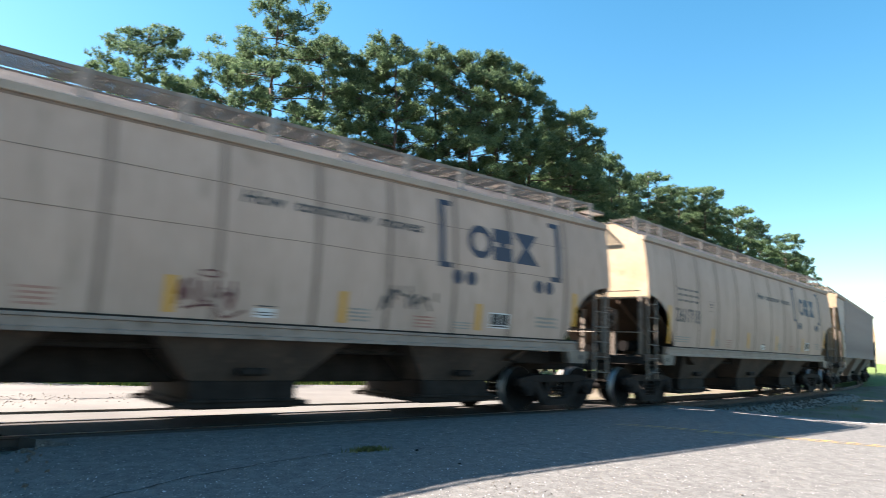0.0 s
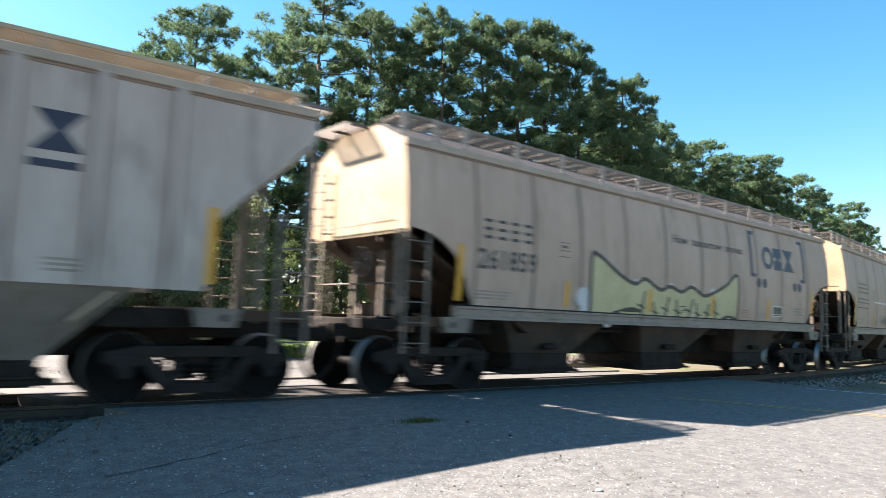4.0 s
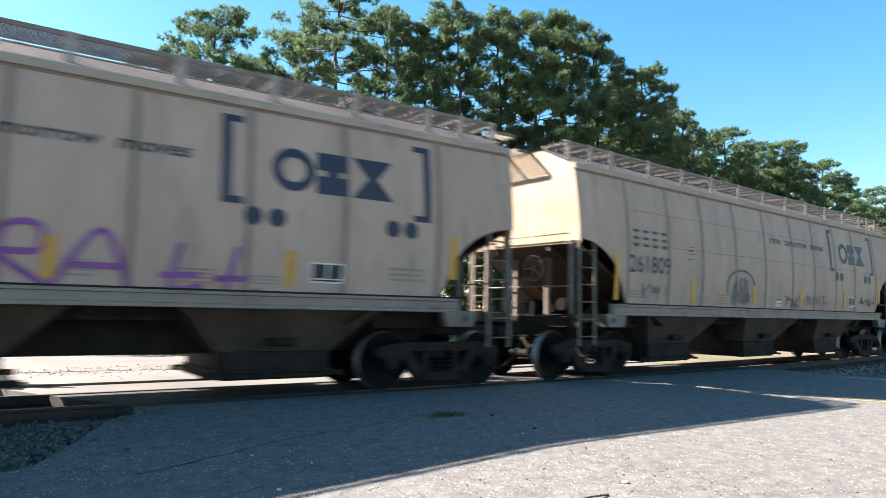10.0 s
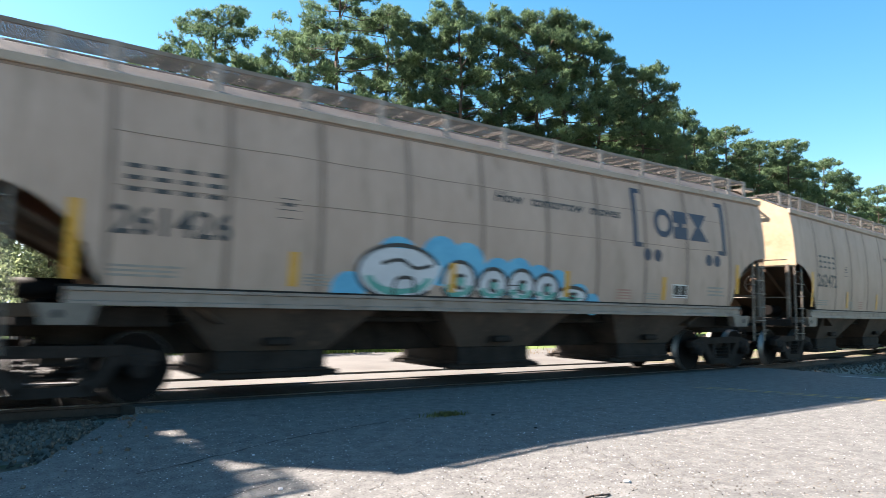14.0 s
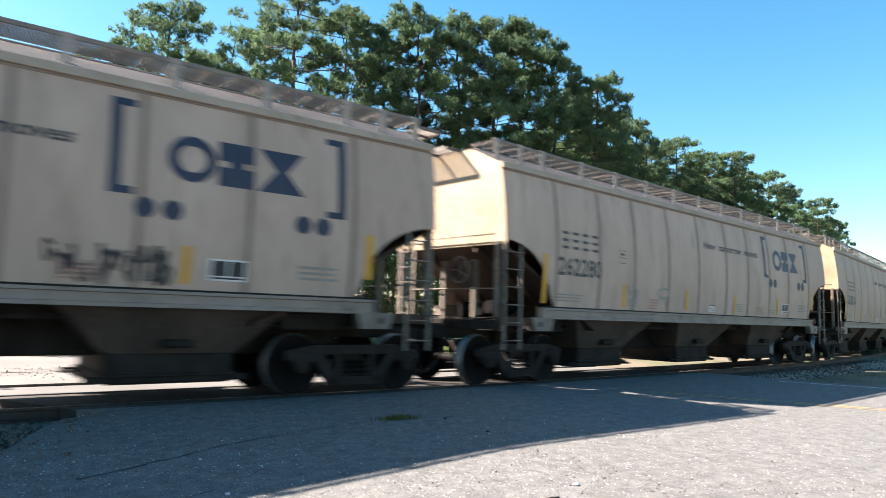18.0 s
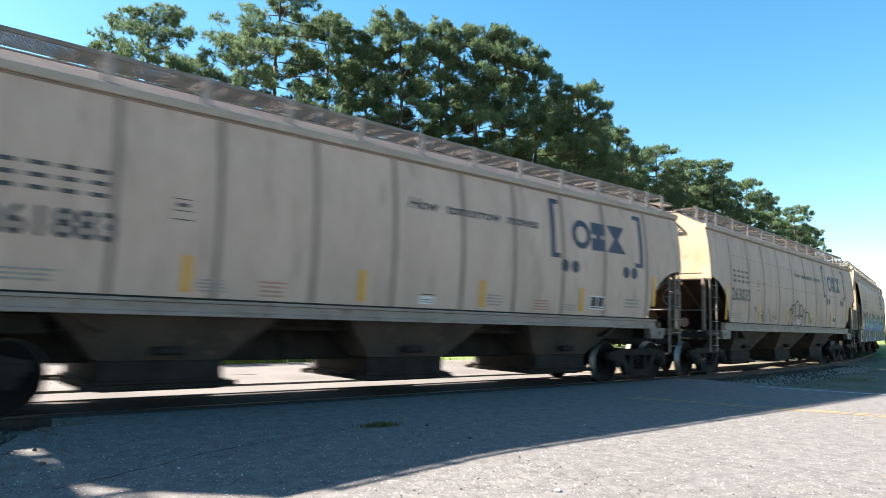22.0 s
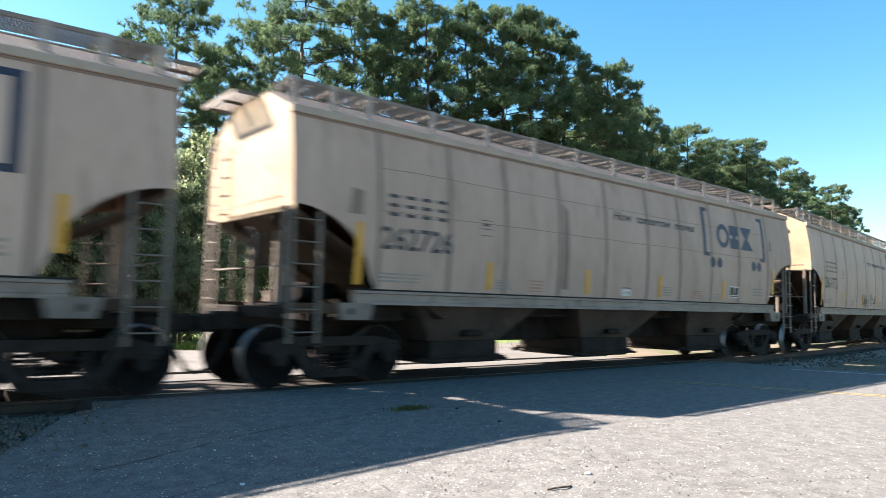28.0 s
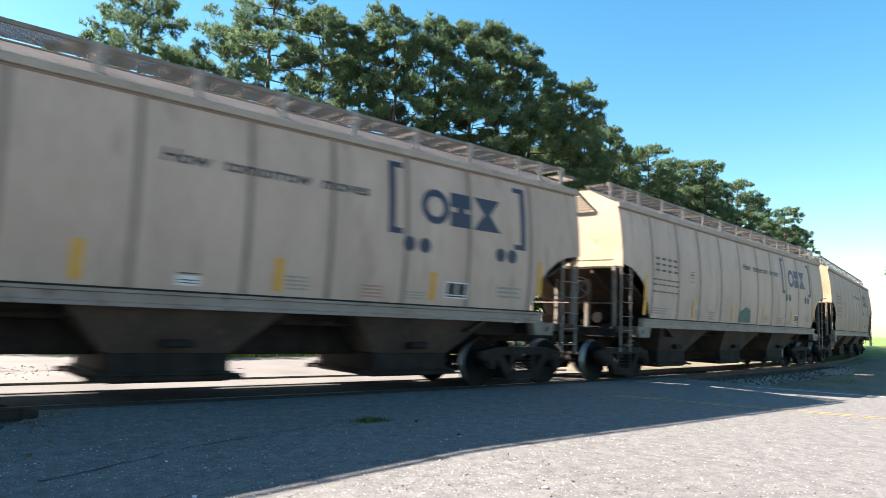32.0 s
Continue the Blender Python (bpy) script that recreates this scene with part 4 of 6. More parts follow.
def lettering(text, size, x, z, slant=0.0, squeeze=1.0, bold=0.0):
    """Built-in font as flat faces in x, z."""
    cu = bpy.data.curves.new("lettering", "FONT")
    cu.body, cu.size, cu.shear = text, size, slant
    cu.resolution_u = 3
    cu.offset = bold
    ob = new("lettering", cu)
    me = bpy.data.meshes.new_from_object(ob)
    b = bm_new()
    b.from_mesh(me)
    bpy.data.objects.remove(ob)
    bpy.data.meshes.remove(me)
    for v in b.verts:
        v.co = Vector((x + v.co.x * squeeze, 0, z + v.co.y))
    return b


def truck_proto():
    """A freight truck: bolster, two side frames, two wheelsets, springs."""
    b = bm_new()
    box(b, -0.2, 0.2, -0.95, 0.95, 0.52, 0.78, 0.03)
    rod(b, (0, 0, 0.75), (0, 0, 0.95), 0.2, 12)
    truck = part("truck", b, M_UNDER, None)
    b = bm_new()
    def leg(p):
        prism(b, p, "y", -0.085, 0.085)
    leg([(-1.26, 0.56), (-1.24, 0.70), (-0.8, 0.79), (0.8, 0.79), (1.24, 0.70), (1.26, 0.56), (0.74, 0.64), (-0.74, 0.64)])
    leg([(-0.46, 0.15), (0.46, 0.15), (0.46, 0.28), (-0.46, 0.28)])
    for sx in (-1, 1):
        leg([(sx * 0.86, 0.66), (sx * 0.62, 0.66), (sx * 0.28, 0.22), (sx * 0.46, 0.15)][::sx])
        leg([(sx * 0.27, 0.27), (sx * 0.36, 0.27), (sx * 0.36, 0.63), (sx * 0.27, 0.63)][::-sx])
        rod(b, (sx * 0.99, -0.17, 0.48), (sx * 0.99, 0.1, 0.48), 0.125, 12)
        rod(b, (sx * 0.99, -0.20, 0.48), (sx * 0.99, -0.17, 0.48), 0.07, 10)
        box(b, sx * 0.99 - 0.20, sx * 0.99 + 0.20, -0.12, 0.09, 0.50, 0.68, 0.03)
    bmesh.ops.recalc_face_normals(b, faces=b.faces)
    sf = part("side_frame", b, M_FRAME, truck, place=pose(0, -0.99, 0))
    again(sf, pose(0, 0.99, 0, 0, 0, 180), truck)
    b = bm_new()
    last = None
    for k in range(25):
        a = k * 1.05
        c = Vector((0.07 * math.cos(a), 0.07 * math.sin(a), 0.25 + 0.31 * k / 24))
        out = Vector((math.cos(a), math.sin(a), 0))
        row = [b.verts.new(c + out * dx + Vector((0, 0, dz))) for dx, dz in ((0.018, 0), (0, 0.018), (-0.018, 0), (0, -0.018))]
        if last:
            for j in range(4):
                b.faces.new((last[j], last[(j + 1) % 4], row[(j + 1) % 4], row[j]))
        last = row
    bmesh.ops.recalc_face_normals(b, faces=b.faces)
    coil = part("spring", b, M_FRAME, truck, place=pose(-0.2, -0.99, 0))
    for sx, y in ((0, -0.99), (0.2, -0.99), (-0.2, 0.99), (0, 0.99), (0.2, 0.99)):
        again(coil, pose(sx, y, 0), truck)
    b = bm_new()
    prof = [(-0.815, 0.1), (-0.79, 0.17), (-0.78, 0.36), (-0.815, 0.42), (-0.82, 0.47), (-0.81, 0.48), (-0.70, 0.48), (-0.695, 0.505), (-0.672, 0.505), (-0.668, 0.42), (-0.70, 0.38), (-0.70, 0.16), (-0.64, 0.11), (-0.60, 0.085)]
    mis = [0, 0, 0, 0, 1, 1, 1, 0, 0, 0, 0, 0, 0]
    full = prof + [(-y, rr) for y, rr in prof[::-1]]
    lathe(b, full, "y", 22, mis + [0] + mis[::-1])
    for k in range(5):
        a = 2 * math.pi * k / 5
        for y in (-0.82, 0.82):
            rod(b, (0.08 * math.cos(a), y * 0.99, 0.08 * math.sin(a)), (0.08 * math.cos(a), y * 1.015, 0.08 * math.sin(a)), 0.016, 5)
    rod(b, (0, -1.06, 0), (0, 1.06, 0), 0.075, 10)
    bmesh.ops.recalc_face_normals(b, faces=b.faces)
    ws = part("wheelset", b, [M_WHEEL, M_TREAD], truck, place=pose(-0.99, 0, 0.48))
    again(ws, pose(0.99, 0, 0.48), truck)
    return truck


def shaped_side(bm, x_of_notch, side, width, half, top, zlow=1.45):
    """The side sheet in columns; its lower corners are cut away at the ends."""
    us = [-half + 0.11 * k for k in range(16)] + [-6.5 + 0.65 * k for k in range(21)] + [half - 0.11 * k for k in range(15, -1, -1)]
    rows = []
    for u in us:
        zm = max(zlow, x_of_notch(half - abs(u)))
        rows.append([bm.verts.new((u, side * width(zm + (top - zm) * k / 9), zm + (top - zm) * k / 9)) for k in range(10)])
    for a, b in zip(rows, rows[1:]):
        for k in range(9):
            f = bm.faces.new((a[k], b[k], b[k + 1], a[k + 1]) if side < 0 else (a[k], a[k + 1], b[k + 1], b[k]))
            f.smooth = True


def arch_notch(d):
    return 1.45 + (END_TOP - 1.45) * math.sqrt(max(0, 1 - (d / 1.45) ** 2)) if d < 1.45 else 1.45


def slant_notch(d):
    return 3.8 - 0.98 * d if d < 1.5 else 1.45


def ladder(parent, u, y, z0, z1, wide, rungs, along="x", label="steel ladder"):
    """Stiles with rungs, each rung its own piece."""
    b = bm_new()
    def at(k, z):
        return (u + k, y, z) if along == "x" else (u, y + k, z)
    for k in (-wide / 2, wide / 2):
        p, q = at(k, z0), at(k, z1)
        e = (0.03, 0.012) if along == "x" else (0.012, 0.03)
        box(b, p[0] - e[0], p[0] + e[0], p[1] - e[1], p[1] + e[1], z0, z1)
    lad = part("ladder", b, M_LADDER, parent, label)
    b = bm_new()
    a, c = ((-wide / 2, -0.05, 0), (wide / 2, -0.05, 0)) if along == "x" else ((0, -wide / 2, 0), (0, wide / 2, 0))
    rod(b, a, c, 0.013, 5)
    first = None
    for i in range(rungs):
        m = pose(u, y, z0 + (z1 - z0) * (i + 0.5) / rungs)
        if first is None:
            first = part("rung", b, M_LADDER, lad, place=m)
        else:
            again(first, m, lad)
    return lad


def round_notch(d):
    return float(np.interp(d, [0, 0.25, 0.5, 0.87, 1.17, 1.27, 1.30], [3.66, 3.36, 3.04, 2.74, 2.42, 2.04, 1.42]))


def round_w(z):
    return 1.555 if z < 1.9 else (1.555 + 0.05 * math.sin((z - 1.9) * 1.7) if z < 3.60 else 1.52 - 0.37 * (z - 3.6))


def stencils(root, style, width):
    """The painted marks that all cars of one style carry on the near side."""
    def put(name, b, mat, label="", off=0.006):
        return part(name, conform(b, off, width), mat, root, label)

    def rows(x0, x1, z0, z1, n, mat, name="stencil_text", seed=1):
        r = random.Random(seed)
        b = bm_new()
        h = (z1 - z0) / (2 * n)
        for k in range(n):
            a = x0 + r.uniform(0, 0.12) * (x1 - x0)
            c = x1 - r.uniform(0, 0.15) * (x1 - x0)
            bar(b, a, c, z0 + 2 * k * h, z0 + (2 * k + 1) * h)
        tagged(put(name, b, mat), kind="stuff")

    def emblem(x, z, s, gap=0.0):
        b = bm_new()
        ring(b, x + 0.30 * s, z + 0.31 * s, 0.33 * s, 0.32 * s, 0.135 * s)
        put("emblem", b, M_NAVY, "navy ring-shaped emblem")
        b = bm_new()
        x1 = x + 0.66 * s + gap
        bar(b, x1, x1 + 0.52 * s, z, z + 0.27 * s)
        bar(b, x1, x1 + 0.52 * s, z + 0.36 * s, z + 0.63 * s)
        bar(b, x1 + 0.16 * s, x1 + 0.36 * s, z + 0.27 * s, z + 0.36 * s)
        put("emblem", b, M_NAVY, "navy barred emblem")
        b = bm_new()
        x2 = x + 1.24 * s + 2 * gap
        flat(b, [(x2, z), (x2 + 0.72 * s, z), (x2 + 0.44 * s, z + 0.32 * s), (x2 + 0.28 * s, z + 0.32 * s)])
        flat(b, [(x2 + 0.28 * s, z + 0.32 * s), (x2 + 0.44 * s, z + 0.32 * s), (x2 + 0.70 * s, z + 0.63 * s), (x2 + 0.02 * s, z + 0.63 * s)])
        put("emblem", b, M_NAVY, "navy hourglass-shaped emblem")
        return x, x1, x2

    if style == "curved":
        for x0, x1, foot in ((3.22, 3.36, 1), (6.50, 6.64, -1)):
            b = bm_new()
            bar(b, x0, x1, 2.65, 3.91)
            for zz in (2.65, 3.81):
                if foot > 0:
                    bar(b, x1, x1 + 0.16, zz, zz + 0.10)
                else:
                    bar(b, x0 - 0.20, x0, zz, zz + 0.10)
            put("bracket_mark", b, M_NAVY, "navy square bracket shape")
        emblem(3.96, 2.92, 1.0)
        for x0 in (3.68, 4.03, 5.93, 6.26):
            b = bm_new()
            disc(b, x0, 2.50, 0.135)
            put("dot_mark", b, M_NAVY, "navy round dot")
        for word, x0, x1 in (("How", -0.58, 0.12), ("tomorrow", 0.31, 1.72), ("moves", 1.90, 2.82)):
            b = lettering(word, 0.275, 0, 3.20, 0.18, bold=0.006)
            lo, hi = min(v.co.x for v in b.verts), max(v.co.x for v in b.verts)
            for v in b.verts:
                v.co.x = x0 + (v.co.x - lo) * (x1 - x0) / (hi - lo)
            put("slogan_word", b, M_STENCIL, "dark slanted lettering")
        strips = [(-7.22, 1.52, 2.5), (-4.36, 1.53, 2.03), (-1.49, 1.53, 2.03), (1.25, 1.53, 2.03), (4.26, 1.54, 2.04), (7.10, 1.75, 2.46)]
        rows(-6.84, -5.9, 1.58, 1.76, 3, M_FAINT, seed=3)
        rows(-4.21, -3.76, 1.55, 1.75, 4, M_FAINT, seed=4)
        rows(-3.3, -2.83, 1.52, 1.78, 4, M_RED, seed=5)
        rows(1.36, 1.82, 1.57, 1.81, 4, M_FAINT, seed=6)
        rows(2.72, 3.2, 1.53, 1.76, 4, M_RED, seed=7)
        rows(3.66, 4.13, 1.55, 1.70, 3, M_FAINT, seed=8)
        rows(5.88, 6.6, 1.68, 1.93, 3, M_FAINT, seed=9)
        b = bm_new()
        for z0 in (2.5, 2.62, 2.78):
            bar(b, -4.62, -4.32, z0, z0 + 0.012)
        bar(b, -4.55, -4.40, 2.68, 2.73)
        tagged(put("stencil_box", b, M_STENCIL), kind="stuff")
        b = bm_new()
        bar(b, -0.24, 0.07, 1.53, 1.67)
        lab = put("white_label", b, M_WHITE, "small white label")
        b = bm_new()
        bar(b, -0.21, 0.04, 1.56, 1.575)
        bar(b, -0.21, 0.04, 1.60, 1.615)
        bar(b, -0.24, 0.07, 1.69, 1.71)
        tagged(put("label_print", b, M_STENCIL, off=0.010), kind="stuff")
        b = bm_new()
        bar(b, 4.58, 5.10, 1.60, 1.90)
        put("data_panel", b, M_WHITE, "white-bordered data panel")
        b = bm_new()
        bar(b, 4.61, 4.83, 1.67, 1.875)
        bar(b, 4.86, 5.07, 1.67, 1.875)
        bar(b, 4.61, 5.07, 1.625, 1.65)
        tagged(put("panel_print", b, M_BLACK, off=0.010), kind="stuff")
    elif style == "ribbed":
        xs = emblem(3.46, 3.05, 0.80, 0.46)
        for x0 in xs:
            b = bm_new()
            bar(b, x0 - 0.02, x0 + 0.55, 2.84, 2.94)
            put("emblem_bar", b, M_NAVY, "navy bar under the emblem", 0.008)
        strips = [(-7.5, 1.5, 2.62), (-4.13, 1.67, 2.2), (-0.12, 1.71, 2.17), (3.0, 1.70, 2.14), (7.58, 1.55, 2.6)]
        rows(-6.18, -5.48, 1.5, 1.82, 4, M_SCRIB, seed=3)
        rows(-5.2, -4.55, 1.6, 1.7, 2, M_SCRIB, seed=4)
        rows(-7.1, -6.45, 1.5, 1.84, 4, M_SCRIB, seed=14)
        rows(-1.9, -1.3, 1.65, 1.9, 5, M_RED, seed=5)
        rows(0.5, 1.1, 1.6, 1.8, 4, M_FAINT, seed=6)
        rows(5.6, 6.1, 1.6, 1.8, 3, M_FAINT, seed=9)
        b = bm_new()
        bar(b, 4.38, 4.84, 1.66, 1.98)
        put("data_panel", b, M_BLACK, "black data panel")
    else:
        emblem(3.62, 2.98, 0.98)
        b = bm_new()
        bar(b, 3.66, 5.55, 2.76, 2.88)
        put("emblem_bar", b, M_NAVY, "navy bar under the emblem")
        strips = [(-7.2, 1.5, 2.3)]
        rows(-6.9, -6.2, 1.75, 2.0, 3, M_FAINT, seed=3)
    for x0, z0, z1 in strips:
        b = bm_new()
        bar(b, x0 - 0.065, x0 + 0.065, z0, z1)
        put("reflector_strip", b, M_YELLOW, "yellow reflective strip", 0.017)


def hopper_car(style):
    """A covered hopper car with all its parts; style: curved, ribbed or round."""
    root = new("covered_hopper_car")
    paint = M_PAINT_GREY if style == "ribbed" else M_PAINT
    half, eave, truck_at = {"curved": (HALF, EAVE, 7.25), "ribbed": (9.05, 4.15, 7.68), "round": (8.82, 4.21, 7.35)}[style]
    notch = {"curved": arch_notch, "ribbed": slant_notch, "round": round_notch}[style]
    width = {"curved": side_w, "ribbed": (lambda z: 1.52), "round": round_w}[style]
    rise = {"curved": 0.52, "ribbed": 0.34, "round": 0.38}[style]
    # the brown bays have the underbody shade mixed into their colour
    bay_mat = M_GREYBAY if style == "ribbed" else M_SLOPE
    # shell: two sides and roof slopes
    b = bm_new()
    for side in (-1, 1):
        shaped_side(b, notch, side, width, half, eave)
    bmesh.ops.recalc_face_normals(b, faces=b.faces)
    part("body", b, paint, root)
    b = bm_new()
    w0 = width(eave)
    ridge = [(-w0, eave), (-w0, eave + 0.10), (-0.62, eave + rise), (0.62, eave + rise), (w0, eave + 0.10), (w0, eave)]
    rows = [[b.verts.new((u, y, z)) for y, z in ridge] for u in (-half, half)]
    for k in range(5):
        b.faces.new((rows[0][k], rows[0][k + 1], rows[1][k + 1], rows[1][k]))
    bmesh.ops.recalc_face_normals(b, faces=b.faces)
    part("roof", b, M_ROOF, root, "dusty grey roof sheet")
    # eave lip
    for side in (-1, 1):
        b = bm_new()
        y0, y1 = side * (w0 - 0.02), side * (w0 + 0.05)
        box(b, -half - 0.02, half + 0.02, min(y0, y1), max(y0, y1), eave - 0.01, eave + 0.115, 0.012)
        if style == "round":
            for zz in (3.62, 3.76, 3.86, 4.04):
                yy = side * round_w(zz + 0.03)
                box(b, -half + 0.02, half - 0.02, min(yy, yy + side * 0.03), max(yy, yy + side * 0.03), zz, zz + 0.035)
        part("roof_edge", b, M_TRIM, root, "worn light steel roof edge")
        b = bm_new()
        y0, y1 = side * (w0 - 0.01), side * (w0 + 0.014)
        box(b, -half + 0.02, half - 0.02, min(y0, y1), max(y0, y1), eave - 0.05, eave - 0.012)
        part("drip_groove", b, M_SEAM, root, "grimy groove under the roof edge")
        if style == "curved":
            b = bm_new()
            y0, y1 = side * 1.44, side * 1.585
            prism(b, [(y0, LIFT), (y1, LIFT), (y1, LIFT + 0.05), (side * 1.555, LIFT + 0.06), (side * 1.555, LIFT + 0.17), (y1, LIFT + 0.18), (y1, LIFT + 0.22), (y0, LIFT + 0.24)][::side], "x", -7.25, 7.25)
            bmesh.ops.recalc_face_normals(b, faces=b.faces)
            part("side_sill", b, M_SILL, root, "worn grey steel side sill")
            b = bm_new()
            y0, y1 = side * 1.50, side * 1.562
            box(b, -7.3, 7.3, min(y0, y1), max(y0, y1), LIFT + 0.222, LIFT + 0.25)
            part("sill_groove", b, M_UNDER, root, "dark grimy groove above the side sill")
        if style == "round":
            b = bm_new()
            y0, y1 = side * 1.50, side * 1.56
            box(b, -8.1, 8.1, min(y0, y1), max(y0, y1), 0.84, 1.42, 0.015)
            part("side_skirt", b, M_SILL, root, "deep steel side girder")
    for e in (-1, 1):
        # end sheet and slope sheet
        b = bm_new()
        x = e * (half - 0.03)
        zlow = END_TOP - 0.08 if style == "curved" else 3.62
        prof = [(-width(z) + 0.01, z) for z in [zlow + (eave - zlow) * k / 6 for k in range(7)]] + [(-w0, eave + 0.10), (-0.62, eave + rise - 0.005)]
        prof = prof + [(-y, z) for y, z in prof[::-1]]
        prism(b, prof, "x", min(x, x - e * 0.03), max(x, x - e * 0.03))
        bmesh.ops.recalc_face_normals(b, faces=b.faces)
        # only the -x end is tan, the other keeps the body paint
        part("end_sheet", b, M_ENDPALE if e < 0 else paint, root, "tan end sheet with rust stains" if e < 0 else "")
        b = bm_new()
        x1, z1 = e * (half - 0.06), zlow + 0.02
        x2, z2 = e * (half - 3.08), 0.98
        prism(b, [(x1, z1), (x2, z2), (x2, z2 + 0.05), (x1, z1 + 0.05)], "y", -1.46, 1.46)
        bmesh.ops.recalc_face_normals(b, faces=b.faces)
        # on curved cars the recess shade is part of the rusty colour
        slope = part("slope_sheet", b, M_INNER if style == "curved" else M_ENDTAN, root, "brown sloping hopper end")
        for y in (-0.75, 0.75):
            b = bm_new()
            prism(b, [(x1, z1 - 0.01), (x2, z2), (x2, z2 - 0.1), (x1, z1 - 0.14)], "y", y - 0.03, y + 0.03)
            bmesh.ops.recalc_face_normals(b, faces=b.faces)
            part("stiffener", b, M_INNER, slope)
        if style == "round":
            for y in (-1.22, 1.22):
                b = bm_new()
                prism(b, [(e * (half - 0.05), 3.62), (e * (half - 0.42), 1.42), (e * (half - 1.9), 1.42), (e * (half - 1.6), 2.6)], "y", y - 0.02, y + 0.02)
                bmesh.ops.recalc_face_normals(b, faces=b.faces)
                part("inset_sheet", b, M_ENDTAN, slope, "tan sheet set back behind the cut-away side")
        # end frame: posts, sill, platform
        for y in (-1.40, 1.40):
            b = bm_new()
            box(b, e * half - 0.04, e * half + 0.04, y - 0.045, y + 0.045, 1.05, zlow + 0.05, 0.01)
            if style == "round":
                b.free()
                b = bm_new()
                prism(b, [(e * half - 0.06, 3.72), (e * half + 0.08, 3.72), (e * (half - 0.42) + 0.07, 1.40), (e * (half - 0.42) - 0.07, 1.40)], "y", y - 0.06, y + 0.06)
                pipe(b, [(e * (half + 0.05), y, 3.3), (e * (half + 0.05), y, 4.22), (e * (half + 0.05), y * 0.92, 4.40), (e * (half + 0.05), 0, 4.52)], 0.05, 6)
                bmesh.ops.recalc_face_normals(b, faces=b.faces)
            part("corner_post", b, M_ENDTAN if style == "round" else M_LADDER, root)
        for y in (-0.45, 0.45):
            b = bm_new()
            box(b, e * (half - 0.38) - 0.05, e * (half - 0.38) + 0.05, y - 0.05, y + 0.05, 1.02, zlow + 0.02 - 0.25, 0.01)
            part("end_post", b, M_LADDER, root)
        for side in (-1, 1):
            b = bm_new()
            xa, xb, ya, yb = e * (truck_at + 0.15), e * (half + 0.07), side * 1.40, side * 1.50
            box(b, min(xa, xb), max(xa, xb), min(ya, yb), max(ya, yb), 1.06, 1.22, 0.01)
            part("end_beam", b, M_INNER, root, "grimy brown steel end beam")
        b = bm_new()
        box(b, e * (half + 0.03) - 0.06, e * (half + 0.03) + 0.06, -1.50, 1.50, 0.98, 1.16, 0.015)
        box(b, min(e * 6.2, e * (half + 0.47)), max(e * 6.2, e * (half + 0.47)), -0.22, 0.22, 0.78, 1.06, 0.02)
        part("end_sill", b, M_UNDER, root, "grimy end sill over the coupler")
        for side in (-1, 1):
            b = bm_new()
            y0, y1 = side * 1.42, side * 1.59
            xc = e * truck_at + 0.03
            prism(b, [(xc - 0.34, 1.23), (xc - 0.26, 0.97), (xc + 0.26, 0.97), (xc + 0.34, 1.23)], "y", min(y0, y1), max(y0, y1))
            bmesh.ops.recalc_face_normals(b, faces=b.faces)
            pad = part("jacking_pad", b, M_LADDER, root)
            b = bm_new()
            rod(b, (xc + 0.1 * e, side * 1.585, 1.10), (xc + 0.1 * e, side * 1.60, 1.10), 0.055, 10)
            part("jacking_hole", b, M_BLACK, pad, "dark round hole")
        b = bm_new()
        xa, xb = e * (truck_at - 1.35), e * (truck_at + 0.5)
        box(b, min(xa, xb), max(xa, xb), -1.05, 1.05, 0.93, 1.20, 0.02)
        box(b, e * truck_at - 0.22, e * truck_at + 0.22, -1.40, 1.40, 0.98, 1.20, 0.02)
        part("body_bolster", b, M_UNDER, root, "grimy black bolster over the truck")
        # coupler with knuckle, and air hose
        b = bm_new()
        xs = e * (half + 0.44)
        box(b, min(xs, xs + e * 0.2), max(xs, xs + e * 0.2), -0.13, 0.13, 0.74, 1.0, 0.02)
        box(b, min(xs + e * 0.12, xs + e * 0.32), max(xs + e * 0.12, xs + e * 0.32), -0.17, 0.10, 0.74, 1.02, 0.04)
        part("coupler", b, M_UNDER, root, "black knuckle coupler")
        b = bm_new()
        pts = [(xs - e * 0.10, -0.34, 0.84), (xs - e * 0.05, -0.36, 0.60), (xs + e * 0.06, -0.34, 0.36), (xs + e * 0.2, -0.28, 0.18), (xs + e * 0.325, -0.24, 0.13)]
        pipe(b, pts, 0.034, 6)
        part("air_hose", b, M_UNDER, root, "hanging black rubber air hose")
        # ladders on the corners
        ladder(root, e * (half - 0.28), -1.56, 0.62, 2.62, 0.46, 6, label="light steel side ladder")
        ladder(root, e * (half - 0.28), 1.56, 0.62, 2.62, 0.46, 6, label="light steel side ladder")
        ladder(root, e * (half + 0.09), 1.12, 1.1, eave - 0.05, 0.42, 9, "y", "light steel end ladder")
        b = bm_new()
        rod(b, (e * (half + 0.08), -1.42, 2.78), (e * (half + 0.08), 0.9, 2.78), 0.014, 5)
        rod(b, (e * (half + 0.08), -1.42, 1.75), (e * (half + 0.08), 0.9, 1.75), 0.014, 5)
        part("grab_iron", b, M_LADDER, root)
        # crossover platform of the roof at the end, off to the far side
        b = bm_new()
        deck = eave + rise - 0.02
        xa, xb = e * (half - 0.05), e * (half + 0.40)
        lo, hi = min(xa, xb), max(xa, xb)
        ya, yb = (-0.30, 1.02) if e < 0 else (-1.12, -0.28)
